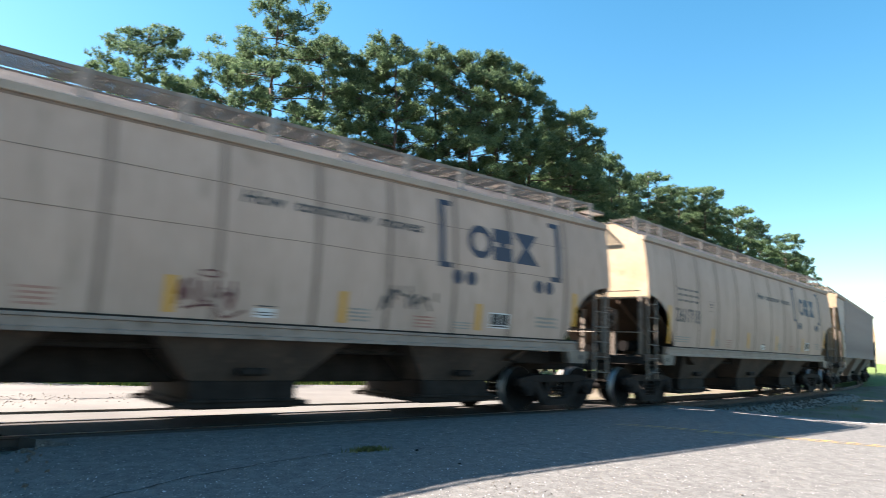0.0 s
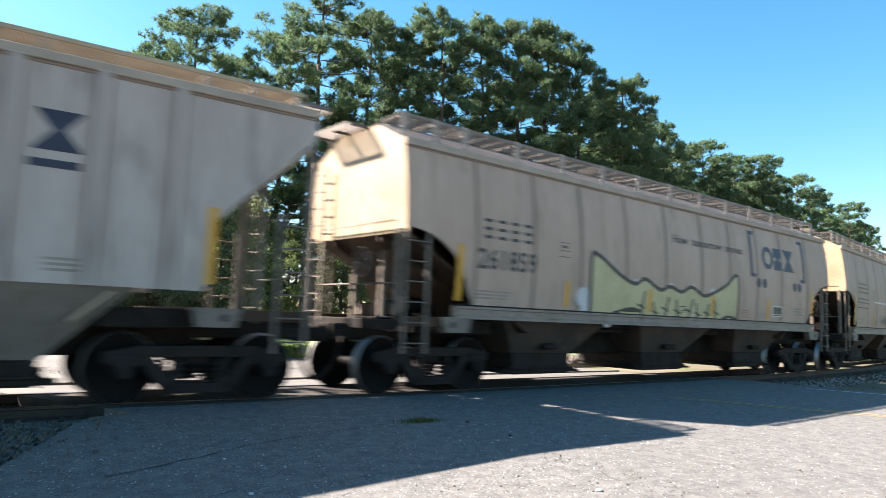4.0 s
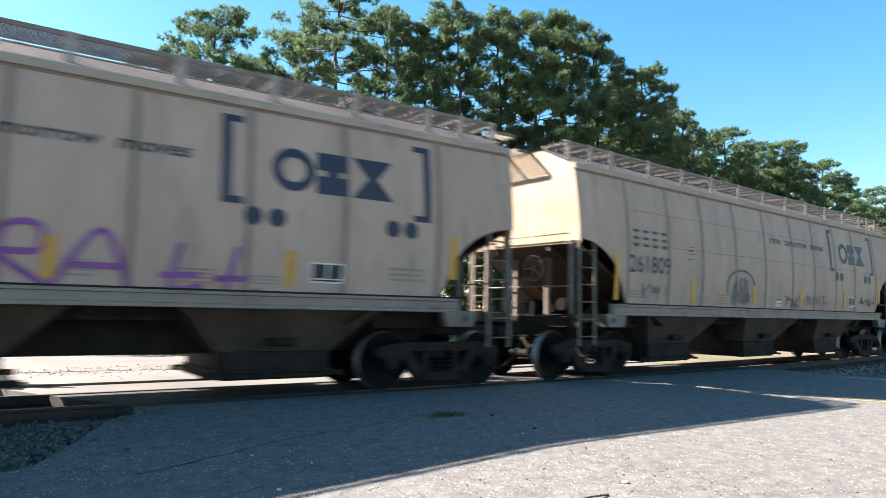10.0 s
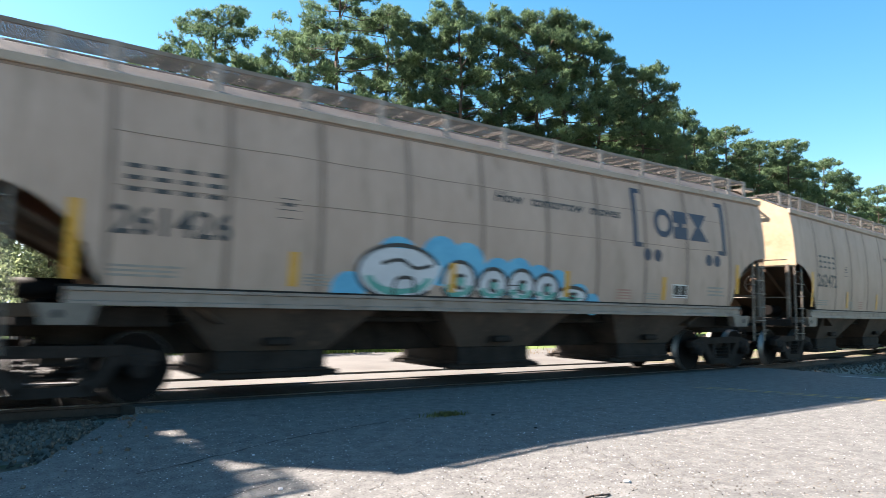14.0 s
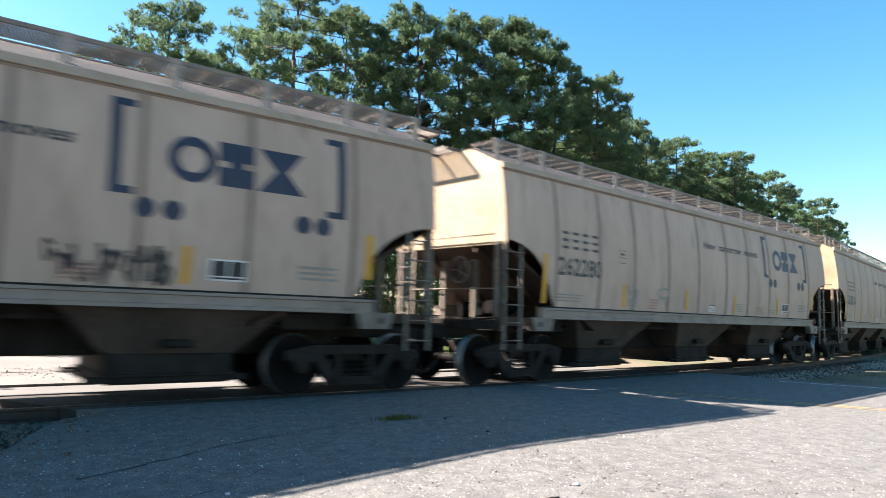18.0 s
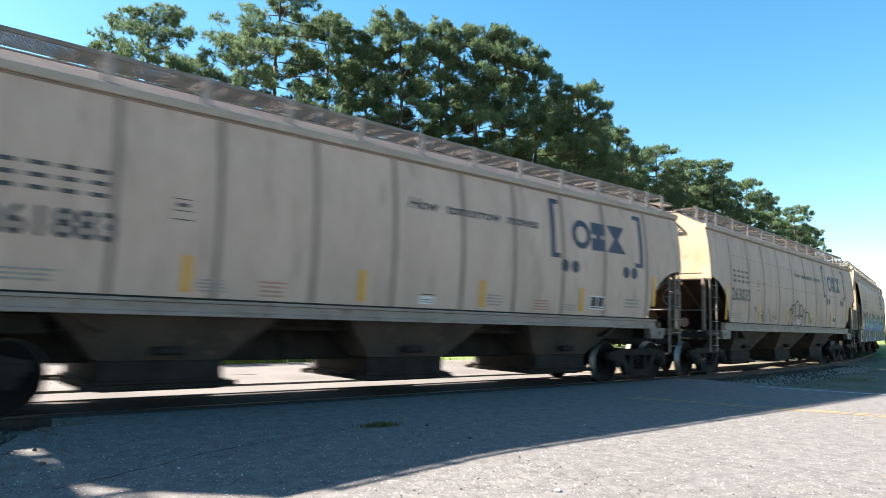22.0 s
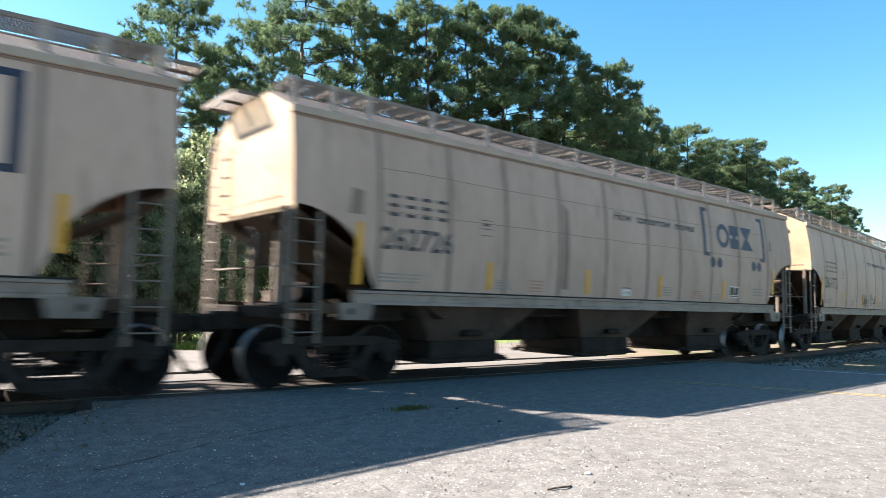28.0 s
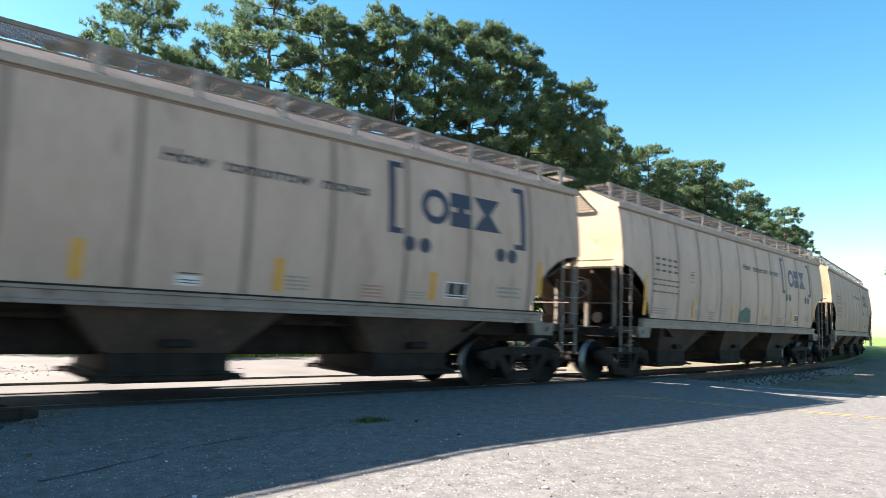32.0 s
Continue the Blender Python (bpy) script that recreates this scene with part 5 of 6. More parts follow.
        for k in range(10):
            x0 = xa + (xb - xa) * (k + 0.5) / 10
            box(b, x0 - 0.006, x0 + 0.006, ya, yb, deck, deck + 0.02)
        for y in (ya, (ya + yb) / 2, yb):
            box(b, lo, hi, y - 0.012, y + 0.012, deck - 0.035, deck + 0.025)
        box(b, hi - 0.02 if e > 0 else lo, hi if e > 0 else lo + 0.02, ya, yb, deck - 0.06, deck + 0.025)
        tagged(part("end_platform", b, M_LADDER, root, "open steel grating platform"), kind="stuff")
    # brake gear on the near end
    b = bm_new()
    rim = [[b.verts.new((0.018 * math.sin(v), (0.25 + 0.018 * math.cos(v)) * math.cos(2 * math.pi * k / 20), (0.25 + 0.018 * math.cos(v)) * math.sin(2 * math.pi * k / 20))) for v in (0, 1.26, 2.51, 3.77, 5.03)] for k in range(20)]
    for k in range(20):
        for v in range(5):
            b.faces.new((rim[k][v], rim[k][(v + 1) % 5], rim[(k + 1) % 20][(v + 1) % 5], rim[(k + 1) % 20][v]))
    for k in range(5):
        a = 2 * math.pi * k / 5
        rod(b, (0, 0, 0), (0, 0.25 * math.cos(a), 0.25 * math.sin(a)), 0.014, 5)
    part("brake_wheel", b, M_LADDER, root, "rusty spoked brake wheel", pose(-half - 0.16, -0.55, 2.12))
    b = bm_new()
    rod(b, (-half - 0.13, -0.55, 2.12), (-half + 0.25, -0.55, 2.12), 0.05, 8)
    box(b, -half - 0.06, -half + 0.14, -0.72, -0.40, 1.78, 2.3, 0.03)
    part("brake_housing", b, M_INNER, root)
    b = bm_new()
    rod(b, (-half + 0.68, -0.55, 1.42), (-half + 1.38, -0.55, 1.42), 0.14, 10)
    rod(b, (-half + 0.83, 0.4, 1.36), (-half + 1.43, 0.4, 1.36), 0.17, 10)
    box(b, -half + 0.9, -half + 1.3, -0.25, 0.1, 1.22, 1.45, 0.03)
    pipe(b, [(-half + 0.1, -0.7, 1.16), (-half + 0.8, -0.8, 1.2), (-half + 1.2, -0.8, 1.34)], 0.02, 5)
    part("brake_cylinder", b, M_WHEEL, root, "dusty air brake cylinder and reservoir")
    # hopper bays with outlet gates
    reach = {"curved": 4.35, "ribbed": 5.0, "round": 4.35}[style]
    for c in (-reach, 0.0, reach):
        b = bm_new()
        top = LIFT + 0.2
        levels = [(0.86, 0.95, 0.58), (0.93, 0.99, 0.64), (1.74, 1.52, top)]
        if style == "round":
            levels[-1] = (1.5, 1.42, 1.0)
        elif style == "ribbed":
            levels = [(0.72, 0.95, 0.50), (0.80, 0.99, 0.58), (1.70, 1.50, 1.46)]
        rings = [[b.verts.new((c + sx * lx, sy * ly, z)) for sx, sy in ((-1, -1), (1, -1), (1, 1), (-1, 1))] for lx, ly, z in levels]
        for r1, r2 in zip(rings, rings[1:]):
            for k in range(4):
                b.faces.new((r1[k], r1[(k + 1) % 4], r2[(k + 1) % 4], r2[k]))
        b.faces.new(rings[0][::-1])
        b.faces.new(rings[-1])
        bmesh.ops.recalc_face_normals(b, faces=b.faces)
        bay = part("hopper_bay", b, bay_mat, root, "dusty grey discharge hopper" if style == "ribbed" else "dusty brown discharge hopper, underbody shade in its colour")
        b = bm_new()
        wide = 0.72 if style == "ribbed" else 0.86
        box(b, c - wide, c + wide, -0.96, 0.96, 0.16, levels[0][2] + 0.01, 0.03)
        box(b, c - wide - 0.06, c + wide + 0.06, -1.0, 1.0, 0.26, 0.31, 0.01)
        part("outlet_gate", b, M_UNDER, bay, "black sliding outlet gate")
        b = bm_new()
        box(b, -wide - 0.24, wide + 0.24, -0.05, 0.05, 0.19, 0.27, 0.01)
        rail_ = part("gate_rail", b, M_UNDER, bay, place=pose(c, -0.89, 0))
        again(rail_, pose(c, 0.89, 0))
        b = bm_new()
        rod(b, (0, -1.08, 0.22), (0, 1.08, 0.22), 0.03, 6)
        shaft = part("gate_shaft", b, M_UNDER, bay, place=pose(c - wide - 0.14, 0, 0))
        again(shaft, pose(c + wide + 0.14, 0, 0))
        b = bm_new()
        box(b, c - 0.22, c + 0.22, -1.20, -1.06, 0.66, 0.78, 0.03)
        part("vibrator_bracket", b, M_UNDER, bay)
    b = bm_new()
    box(b, -truck_at, truck_at, -0.32, 0.32, 0.80 if style == "round" else 0.52, 1.05, 0.02)
    box(b, -truck_at + 1.5, truck_at - 1.5, -1.0, 1.0, 1.02, LIFT + 0.15, 0.02)
    part("center_sill", b, M_UNDER, root)
    b = bm_new()
    pipe(b, [(-truck_at + 0.6, -0.9, 0.95), (-2.6, -1.0, 1.1), (2.6, -1.0, 1.1), (truck_at - 0.6, -0.9, 0.95)], 0.022, 6)
    part("brake_pipe", b, M_UNDER, root)
    # roof walkway: brackets, edge angles and open grating, both sides of the hatches
    b = bm_new()
    box(b, -half + 0.3, half - 0.3, -0.50, 0.50, eave + rise - 0.04, eave + rise + 0.08, 0.03)
    for k in range(10):
        x0 = -7.4 + 1.64 * k
        box(b, x0 - 0.03, x0 + 0.03, -0.505, 0.505, eave + rise - 0.03, eave + rise + 0.085, 0.01)
    part("hatch_cover", b, M_ROOF, root, "long trough hatch cover on the roof")
    top = eave + rise + 0.09
    for side in (-1, 1):
        b = bm_new()
        bars, thick = (19, 0.008) if style == "curved" else (19, 0.012)
        for k in range(bars):
            y = side * (0.52 + 0.6 * k / (bars - 1))
            box(b, -half + 0.1, half - 0.1, y - 0.004, y + 0.004, top - thick, top)
        for k in range(41):
            x0 = -half + 0.12 + k * (2 * half - 0.24) / 40
            box(b, x0 - 0.005, x0 + 0.005, min(side * 0.5, side * 1.14), max(side * 0.5, side * 1.14), top - 0.018, top - 0.007)
        y = side * 1.15
        box(b, -half + 0.08, half - 0.08, y - 0.012, y + 0.012, top - 0.03, top + 0.03)
        xs_ = [-half + 0.18, -half + 0.88, -half + 1.58] + [-5.45 + 1.36 * k for k in range(9)] + [half - 1.58, half - 0.88, half - 0.18]
        for x0 in xs_:
            box(b, x0 - 0.008, x0 + 0.008, min(side * 0.5, side * 1.15), max(side * 0.5, side * 1.15), top - 0.032, top - 0.018)
        wk = tagged(part("running_board", b, M_GRATE if style == "curved" else M_GRATETAN, root, "open steel grating walkway along the roof"), kind="stuff")
        b = bm_new()
        y0, y1 = side * 1.162, side * 1.185
        if style == "curved":
            box(b, -0.062, 0.062, min(y0, y1), max(y0, y1), eave + 0.12, top + 0.035, 0.006)
        else:
            y0, y1 = side * 1.10, side * 1.14
            box(b, -0.03, 0.03, min(y0, y1), max(y0, y1), eave + 0.1, top - 0.03)
        bmesh.ops.recalc_face_normals(b, faces=b.faces)
        first = None
        for x0 in xs_:
            m = pose(x0, 0, 0)
            if first is None:
                first = part("walkway_bracket", b, M_BRACKET, wk, "light painted bracket", m)
            else:
                again(first, m, wk)
    if style == "curved":
        # vertical seams of the side sheets
        xs_ = [-6.84, -5.34, -3.95, -2.4, -0.86, 0.72, 2.12, 3.62, 5.1, 6.8]
    elif style == "round":
        xs_ = [-7.07, -5.15, -3.02, -1.09, 0.98, 2.81, 4.7, 6.9]
    else:
        xs_ = []
    seam_top = 3.58 if style == "round" else eave
    for x0 in xs_:
        b = bm_new()
        for k in range(10):
            z0, z1 = 1.45 + (seam_top - 1.46) / 10 * k, 1.45 + (seam_top - 1.46) / 10 * (k + 1)
            flat(b, [(x0 - 0.045, z0), (x0 + 0.045, z0), (x0 + 0.045, z1), (x0 - 0.045, z1)])
        conform(b, 0.004, width)
        part("seam", b, M_SEAM, root, "grimy weld seam")
    if style == "ribbed":
        b = bm_new()
        prism(b, [(-0.075, -1.515), (-0.05, -1.61), (0.05, -1.61), (0.075, -1.515)], "z", 1.45, eave)
        bmesh.ops.recalc_face_normals(b, faces=b.faces)
        first = None
        for k in range(15):
            m = pose(-6.31 + 0.955 * k, 0, 0)
            if first is None:
                first = part("side_rib", b, M_PAINT_GREY, root, place=m)
                # dark strips on both flanks paint the shade that sets the rib off
                b = bm_new()
                for x0 in (-0.10, 0.075):
                    box(b, x0, x0 + 0.025, -1.526, -1.521, 1.46, eave - 0.06)
                grime = part("rib_seam", b, M_SEAM, root, "dark strip painting the shade beside the rib", m)
            else:
                again(first, m, root)
                again(grime, m, root)
    stencils(root, style, width)
    # trucks
    for e in (-1, 1):
        t = copy_thing(TRUCK_PROTO, pose(e * truck_at, 0, RAIL_TOP))
        t.parent = root
    return root


TRUCK_PROTO = truck_proto()
CARS = {style: hopper_car(style) for style in ("curved", "ribbed", "round")}
PITCH, FIRST = 18.3256, 22.84
# metres that the train has run at each second given
RUN = [(0, 0.33), (1, 12.09), (4, 46.85), (6.5, 75.92), (9, 105.02), (11, 128.22), (13, 151.38), (14.1, 164.13), (15, 174.59), (17.5, 203.29), (19, 220.55), (20, 232.08), (23, 266.68), (28, 323.87), (30, 346.77), (30.1, 347.91), (31, 358.26), (32, 369.56)]


def run(t):
    return float(np.interp(t, [a for a, _ in RUN], [b for _, b in RUN]))


def car_pose(s):
    x0, y0, _ = track(s - TRUCK)
    x1, y1, _ = track(s + TRUCK)
    return pose((x0 + x1) / 2, (y0 + y1) / 2, 0, 0, 0, math.degrees(math.atan2(y1 - y0, x1 - x0)))


NUMBERS = {0: "261718", 1: "250046", 2: "261859", 4: "262960", 5: "261899", 6: "261809", 7: "263061", 8: "261426", 9: "262472", 11: "262280", 12: "262816", 13: "261883",
           14: "263035", 15: "254819", 17: "262726", 18: "261772", 19: "262727"}


def own_marks(car, i, style):
    """Car number, reporting mark as plain bars, and what was sprayed on this one car."""
    width = {"curved": side_w, "ribbed": (lambda z: 1.525), "round": round_w}[style]
    r = random.Random(200 + i)

    def put(name, b, mat, label="", off=0.006):
        if not b.faces:
            b.free()
            return None
        return part(name, conform(b, off, width), mat, car, label)

    z0 = 1.97 if style == "round" else 2.12
    x0, x1 = (-6.62, -4.45) if style == "ribbed" else (-6.95, -5.1) if style == "round" else (-6.80, -5.28)
    big, lead = (0.31, 1.8) if style == "ribbed" else (0.36, 1.5)
    if style == "ribbed":
        z0 = 2.15
    b = bm_new()
    for k in range(4):
        a = x0 + 0.13 + k * (x1 - x0) * 0.225
        w = (x1 - x0) * 0.175
        if style == "ribbed":
            a, w = (-7.02, -6.78, -6.06, -5.82)[k], 0.2
        zz = z0 + big * lead
        for level in (0.0, 0.42, 0.84):
            bar(b, a, a + w * 0.8, zz + level * big, zz + level * big + 0.058)
    tagged(put("reporting_mark", b, M_STENCIL), kind="stuff")
    if style == "ribbed":
        b = bm_new()
        for pair, xa in (("25", -7.02), ("00", -6.06), ("46", -5.12)):
            g = lettering(pair, big * 1.42, 0, z0, bold=0.009)
            lo, hi = min(v.co.x for v in g.verts), max(v.co.x for v in g.verts)
            for v in g.verts:
                v.co.x = xa + (v.co.x - lo) * 0.46 / (hi - lo)
            put("car_number", g, M_STENCIL)
    elif i in NUMBERS:
        b = lettering(NUMBERS[i], big * 1.42, 0, z0, bold=0.009)
        lo, hi = min(v.co.x for v in b.verts), max(v.co.x for v in b.verts)
        for v in b.verts:
            v.co.x = x0 + (v.co.x - lo) * (x1 - x0) / (hi - lo)
        put("car_number", b, M_STENCIL)
    else:
        b = bm_new()
        for k in range(6):
            a = x0 + k * (x1 - x0) / 6
            for zz in (0, 0.5, 0.86):
                bar(b, a, a + (x1 - x0) * 0.12, z0 + zz * big, z0 + zz * big + 0.04)
        tagged(put("car_number", b, M_STENCIL), kind="stuff")

    def scrawl(xa, xb, za, zb, n, w, mat, seed, name="graffiti_tag", label="sprayed scrawl"):
        q = random.Random(seed)
        b = bm_new()
        for k in range(n):
            c = xa + (xb - xa) * (k + 0.5) / n
            hw = (xb - xa) / n * 0.6
            pts = [(c + hw * q.uniform(-1, 1), za + (zb - za) * q.random()) for _ in range(q.randint(3, 5))]
            stroke(b, pts, w * q.uniform(0.7, 1.2))
        tagged(put(name, b, mat, label, 0.011), kind="stuff")


    if i in (-1, 6, 8, 14, 17):
        for z1 in (2.72, 3.42):
            b = bm_new()
            last = None
            for k in range(61):
                x = -6.8 + 13.6 * k / 60
                z = z1 + 0.02 * noise.noise(Vector((x * 0.9, i, z1)))
                row = (x, z)
                if last:
                    flat(b, [last, row, (row[0], row[1] + 0.012), (last[0], last[1] + 0.012)])
                last = row
            put("weld_line", b, M_SEAM, "faint wavy weld line", 0.004)
    if i == -1:
        scrawl(-1.42, -0.5, 1.62, 2.04, 8, 0.05, M_MAROON, 5)
        b = bm_new()
        ring(b, -0.95, 2.1, 0.17, 0.06, 0.025)
        stroke(b, [(-1.3, 1.6), (-0.9, 1.66), (-0.7, 1.5), (-0.4, 1.62)], 0.035)
        tagged(put("graffiti_tag", b, M_MAROON, "maroon sprayed tag", 0.011), kind="stuff")
        scrawl(1.95, 3.2, 1.78, 2.25, 9, 0.042, M_STENCIL, 6)
    elif i == 2:
        crest = [(-3.62, 2.56), (-3.35, 2.62), (-2.7, 2.30), (-2.1, 2.12), (-1.7, 2.25), (-1.1, 2.04), (-0.7, 2.14), (-0.2, 2.04), (0.25, 2.18), (0.8, 2.0), (1.3, 2.1), (1.9, 2.32), (2.5, 2.58)]
        b = bm_new()
        for (xa, za), (xb, zb) in zip(crest, crest[1:]):
            flat(b, [(xa, 1.33), (xb, 1.33), (xb, zb), (xa, za)])
        tagged(put("graffiti_fill", b, M_CREAM, "pale yellow sprayed letters", 0.009), kind="stuff")
        b = bm_new()
        for cx, cz, rr in ((-3.85, 1.75, 0.2), (-3.75, 1.5, 0.16), (-2.0, 2.1, 0.14), (-0.65, 2.1, 0.13), (0.3, 2.12, 0.13), (1.25, 2.05, 0.16), (2.3, 1.5, 0.14), (-3.0, 1.3, 0.16)):
            disc(b, cx, cz, rr)
        tagged(put("graffiti_cloud", b, M_CHALK, "white sprayed glow round the letters", 0.008), kind="stuff")
        b = bm_new()
        stroke(b, [(-3.6, 1.33)] + crest + [(2.55, 1.36)], 0.09)
        stroke(b, [(-3.55, 1.36), (-2.9, 1.42), (-2.2, 1.55), (-1.8, 1.5)], 0.11)
        stroke(b, [(1.7, 1.42), (2.1, 1.5), (2.55, 1.44)], 0.11)
        for x, z0_, z1_, lean in ((-1.8, 1.38, 1.98, 0.1), (-1.2, 1.36, 1.75, -0.15), (-0.85, 1.4, 1.9, 0.12), (-0.3, 1.36, 1.85, -0.1), (0.15, 1.4, 1.9, 0.2), (0.6, 1.36, 1.8, -0.12), (1.0, 1.4, 1.82, 0.08), (1.45, 1.38, 1.9, -0.1)):
            stroke(b, [(x, z0_), (x + lean, z1_)], 0.07)
            stroke(b, [(x - 0.16, (z0_ + z1_) / 2), (x + 0.14, (z0_ + z1_) / 2 - 0.08)], 0.05)
        tagged(put("graffiti_outline", b, M_BLACK, "black sprayed outlines", 0.012), kind="stuff")
    elif i == 3:
        scrawl(-1.1, 3.0, 1.5, 2.25, 9, 0.05, M_SCRIB, 12)
        scrawl(-3.4, -1.9, 1.55, 1.95, 7, 0.05, M_GREEN, 13)
        b = bm_new()
        bar(b, -4.5, -2.2, 2.38, 2.44)
        stroke(b, [(-1.9, 2.5), (-1.6, 2.7), (-1.5, 2.4), (-1.2, 2.6)], 0.06)
        tagged(put("graffiti_tag", b, M_CHALK, "faint white spray", 0.011), kind="stuff")
    elif i == 4:
        b = bm_new()
        bar(b, -5.2, 4.12, 1.24, 2.12)
        tagged(put("graffiti_fill", b, M_GREEN, "broad dark green sprayed panel", 0.008), kind="stuff")
        b = bm_new()
        for xa, xb in ((-5.2, -3.45), (-1.95, 1.35), (2.35, 4.1)):
            bar(b, xa, xb, 2.12, 2.27)
        for cx in (-2.7, 1.85):
            for k in range(10):
                p, q_ = math.pi * (1 + k / 10), math.pi * (1 + (k + 1) / 10)
                ro, ri = (0.95, 0.72) if cx < 0 else (0.62, 0.46)
                flat(b, [(cx + ro * math.cos(p), 2.27 + ro * math.sin(p)), (cx + ro * math.cos(q_), 2.27 + ro * math.sin(q_)), (cx + ri * math.cos(q_), 2.27 + ri * math.sin(q_)), (cx + ri * math.cos(p), 2.27 + ri * math.sin(p))])
        bar(b, -5.42, -5.18, 1.24, 2.27)
        bar(b, -0.3, -0.1, 1.24, 2.12)
        bar(b, 1.3, 2.4, 1.24, 1.42)
        tagged(put("graffiti_outline", b, M_CHALK, "white sprayed outline", 0.011), kind="stuff")
        b = bm_new()
        for xa, xb in ((-5.3, -3.5), (-1.95, 1.35), (2.35, 4.15)):
            bar(b, xa, xb, 2.27, 2.36)
        for cx, ro in ((-2.7, 0.70), (1.85, 0.44)):
            flat(b, [(cx + ro * math.cos(math.pi * (1 + k / 14)), 2.1 + ro * 0.85 * math.sin(math.pi * (1 + k / 14))) for k in range(15)])
        flat(b, [(-6.3, 1.5), (-5.42, 1.45), (-5.42, 1.95), (-5.7, 1.62)])
        bar(b, 1.45, 2.25, 1.27, 1.38)
        scr = random.Random(3)
        for _ in range(7):
            disc(b, scr.uniform(4.2, 5.4), scr.uniform(1.5, 1.95), scr.uniform(0.03, 0.09))
        disc(b, -6.45, 2.05, 0.09)
        tagged(put("graffiti_fill", b, M_CRIMSON, "dark red sprayed fill", 0.010), kind="stuff")
    elif i == 5:
        b = bm_new()
        ring(b, -1.3, 2.18, 0.5, 0.44, 0.24, -20, 215)
        stroke(b, [(-1.05, 2.1), (-1.5, 1.92), (-0.9, 1.86), (-0.85, 1.66), (-1.55, 1.52)], 0.085)
        for xa, pts in ((-0.35, [(0, 1.52), (0.02, 2.2), (0.4, 2.3), (0.65, 2.1), (0.3, 1.86), (0.05, 1.85)]), (0.62, [(0, 1.5), (0.15, 2.1), (0.5, 2.15), (0.5, 1.85), (0.12, 1.8), (0.6, 1.44)]),
                        (1.3, [(0, 1.46), (0.5, 2.15), (0.85, 1.42)]), (1.5, [(0, 1.7), (0.6, 1.7)]), (2.55, [(0.2, 2.05), (0.1, 1.48), (0.5, 1.5)]), (2.5, [(0, 1.62), (0.5, 1.64)]), (3.25, [(0.25, 2.05), (0.15, 1.42), (0.6, 1.46)]), (3.2, [(0, 1.6), (0.5, 1.62)])):
            stroke(b, [(xa + x, z) for x, z in pts], 0.085)
        tagged(put("graffiti_tag", b, M_PURPLE, "large purple sprayed strokes", 0.011), kind="stuff")
        scrawl(-2.6, -1.95, 1.6, 2.05, 4, 0.045, M_SCRIB, 15)
    elif i == 6:
        b = bm_new()
        ring(b, -2.15, 1.95, 0.72, 0.45, 0.06, -30, 210)
        tagged(put("graffiti_outline", b, M_SCRIB, "sprayed arc", 0.011), kind="stuff")
        scrawl(-2.6, -1.7, 1.5, 2.25, 9, 0.05, M_SCRIB, 16)
        scrawl(0.25, 1.1, 1.5, 1.85, 5, 0.04, M_BLACK, 17)
        scrawl(1.6, 2.8, 1.55, 1.9, 6, 0.04, M_SCRIB, 18)
        scrawl(-6.3, -5.4, 1.5, 1.95, 6, 0.05, M_SCRIB, 19)
        scrawl(5.4, 6.7, 1.6, 1.95, 6, 0.05, M_BLACK, 20)
    elif i == 8:
        b = bm_new()
        bar(b, -4.0, 2.45, 1.26, 1.40)
        tagged(put("graffiti_cloud", b, M_CYAN, "sky blue sprayed base line", 0.008), kind="stuff")
        b = bm_new()
        for cx, cz, rr in ((-3.45, 1.5, 0.3), (-2.6, 1.95, 0.45), (-1.75, 2.05, 0.42), (-1.2, 2.0, 0.4), (-0.5, 1.8, 0.38), (0.0, 1.85, 0.36), (0.5, 1.75, 0.36), (1.0, 1.7, 0.34), (1.6, 1.5, 0.3), (2.0, 1.4, 0.22)):
            disc(b, cx, cz, rr)
        tagged(put("graffiti_cloud", b, M_CYAN, "sky blue sprayed cloud behind the letters", 0.008), kind="stuff")
        for k, (cx, cz, rx, rz, gap) in enumerate([(-2.55, 1.82, 0.78, 0.44, 1), (-1.35, 1.72, 0.36, 0.34, 0), (-0.6, 1.68, 0.34, 0.30, 0), (0.08, 1.68, 0.33, 0.31, 0), (0.72, 1.66, 0.32, 0.28, 0), (1.42, 1.55, 0.42, 0.17, 0)]):
            b = bm_new()
            flat(b, [(cx + rx * (1 + 0.07 * math.sin(5 * a + k)) * math.cos(a), cz + rz * (1 + 0.12 * math.sin(3 * a + 2 * k)) * math.sin(a)) for a in [2 * math.pi * n / 26 for n in range(26)]])
            letter = put("graffiti_letter", b, M_CHALK, "white sprayed bubble letter", 0.010)
            b = bm_new()
            ring(b, cx, cz, rx + 0.03, rz + 0.03, 0.07, 20 if gap else -160, 320 if gap else 190, 30)
            if gap:
                stroke(b, [(cx - 0.35, cz + 0.12), (cx, cz + 0.2), (cx + 0.3, cz + 0.08), (cx + 0.62, cz + 0.14)], 0.06)
                stroke(b, [(cx - 0.1, cz - 0.4), (cx - 0.05, cz - 0.12), (cx + 0.25, cz - 0.1), (cx + 0.3, cz - 0.38)], 0.06)
            else:
                ring(b, cx + 0.03, cz, rx * 0.4, rz * 0.42, 0.06, 40, 300, 18)
            tagged(part("outline", conform(b, 0.013, width), M_BLACK, letter, "black sprayed outline"), kind="stuff")
            b = bm_new()
            ring(b, cx, cz - 0.02, rx * 0.82, rz * 0.82, 0.12, 190, 350, 16)
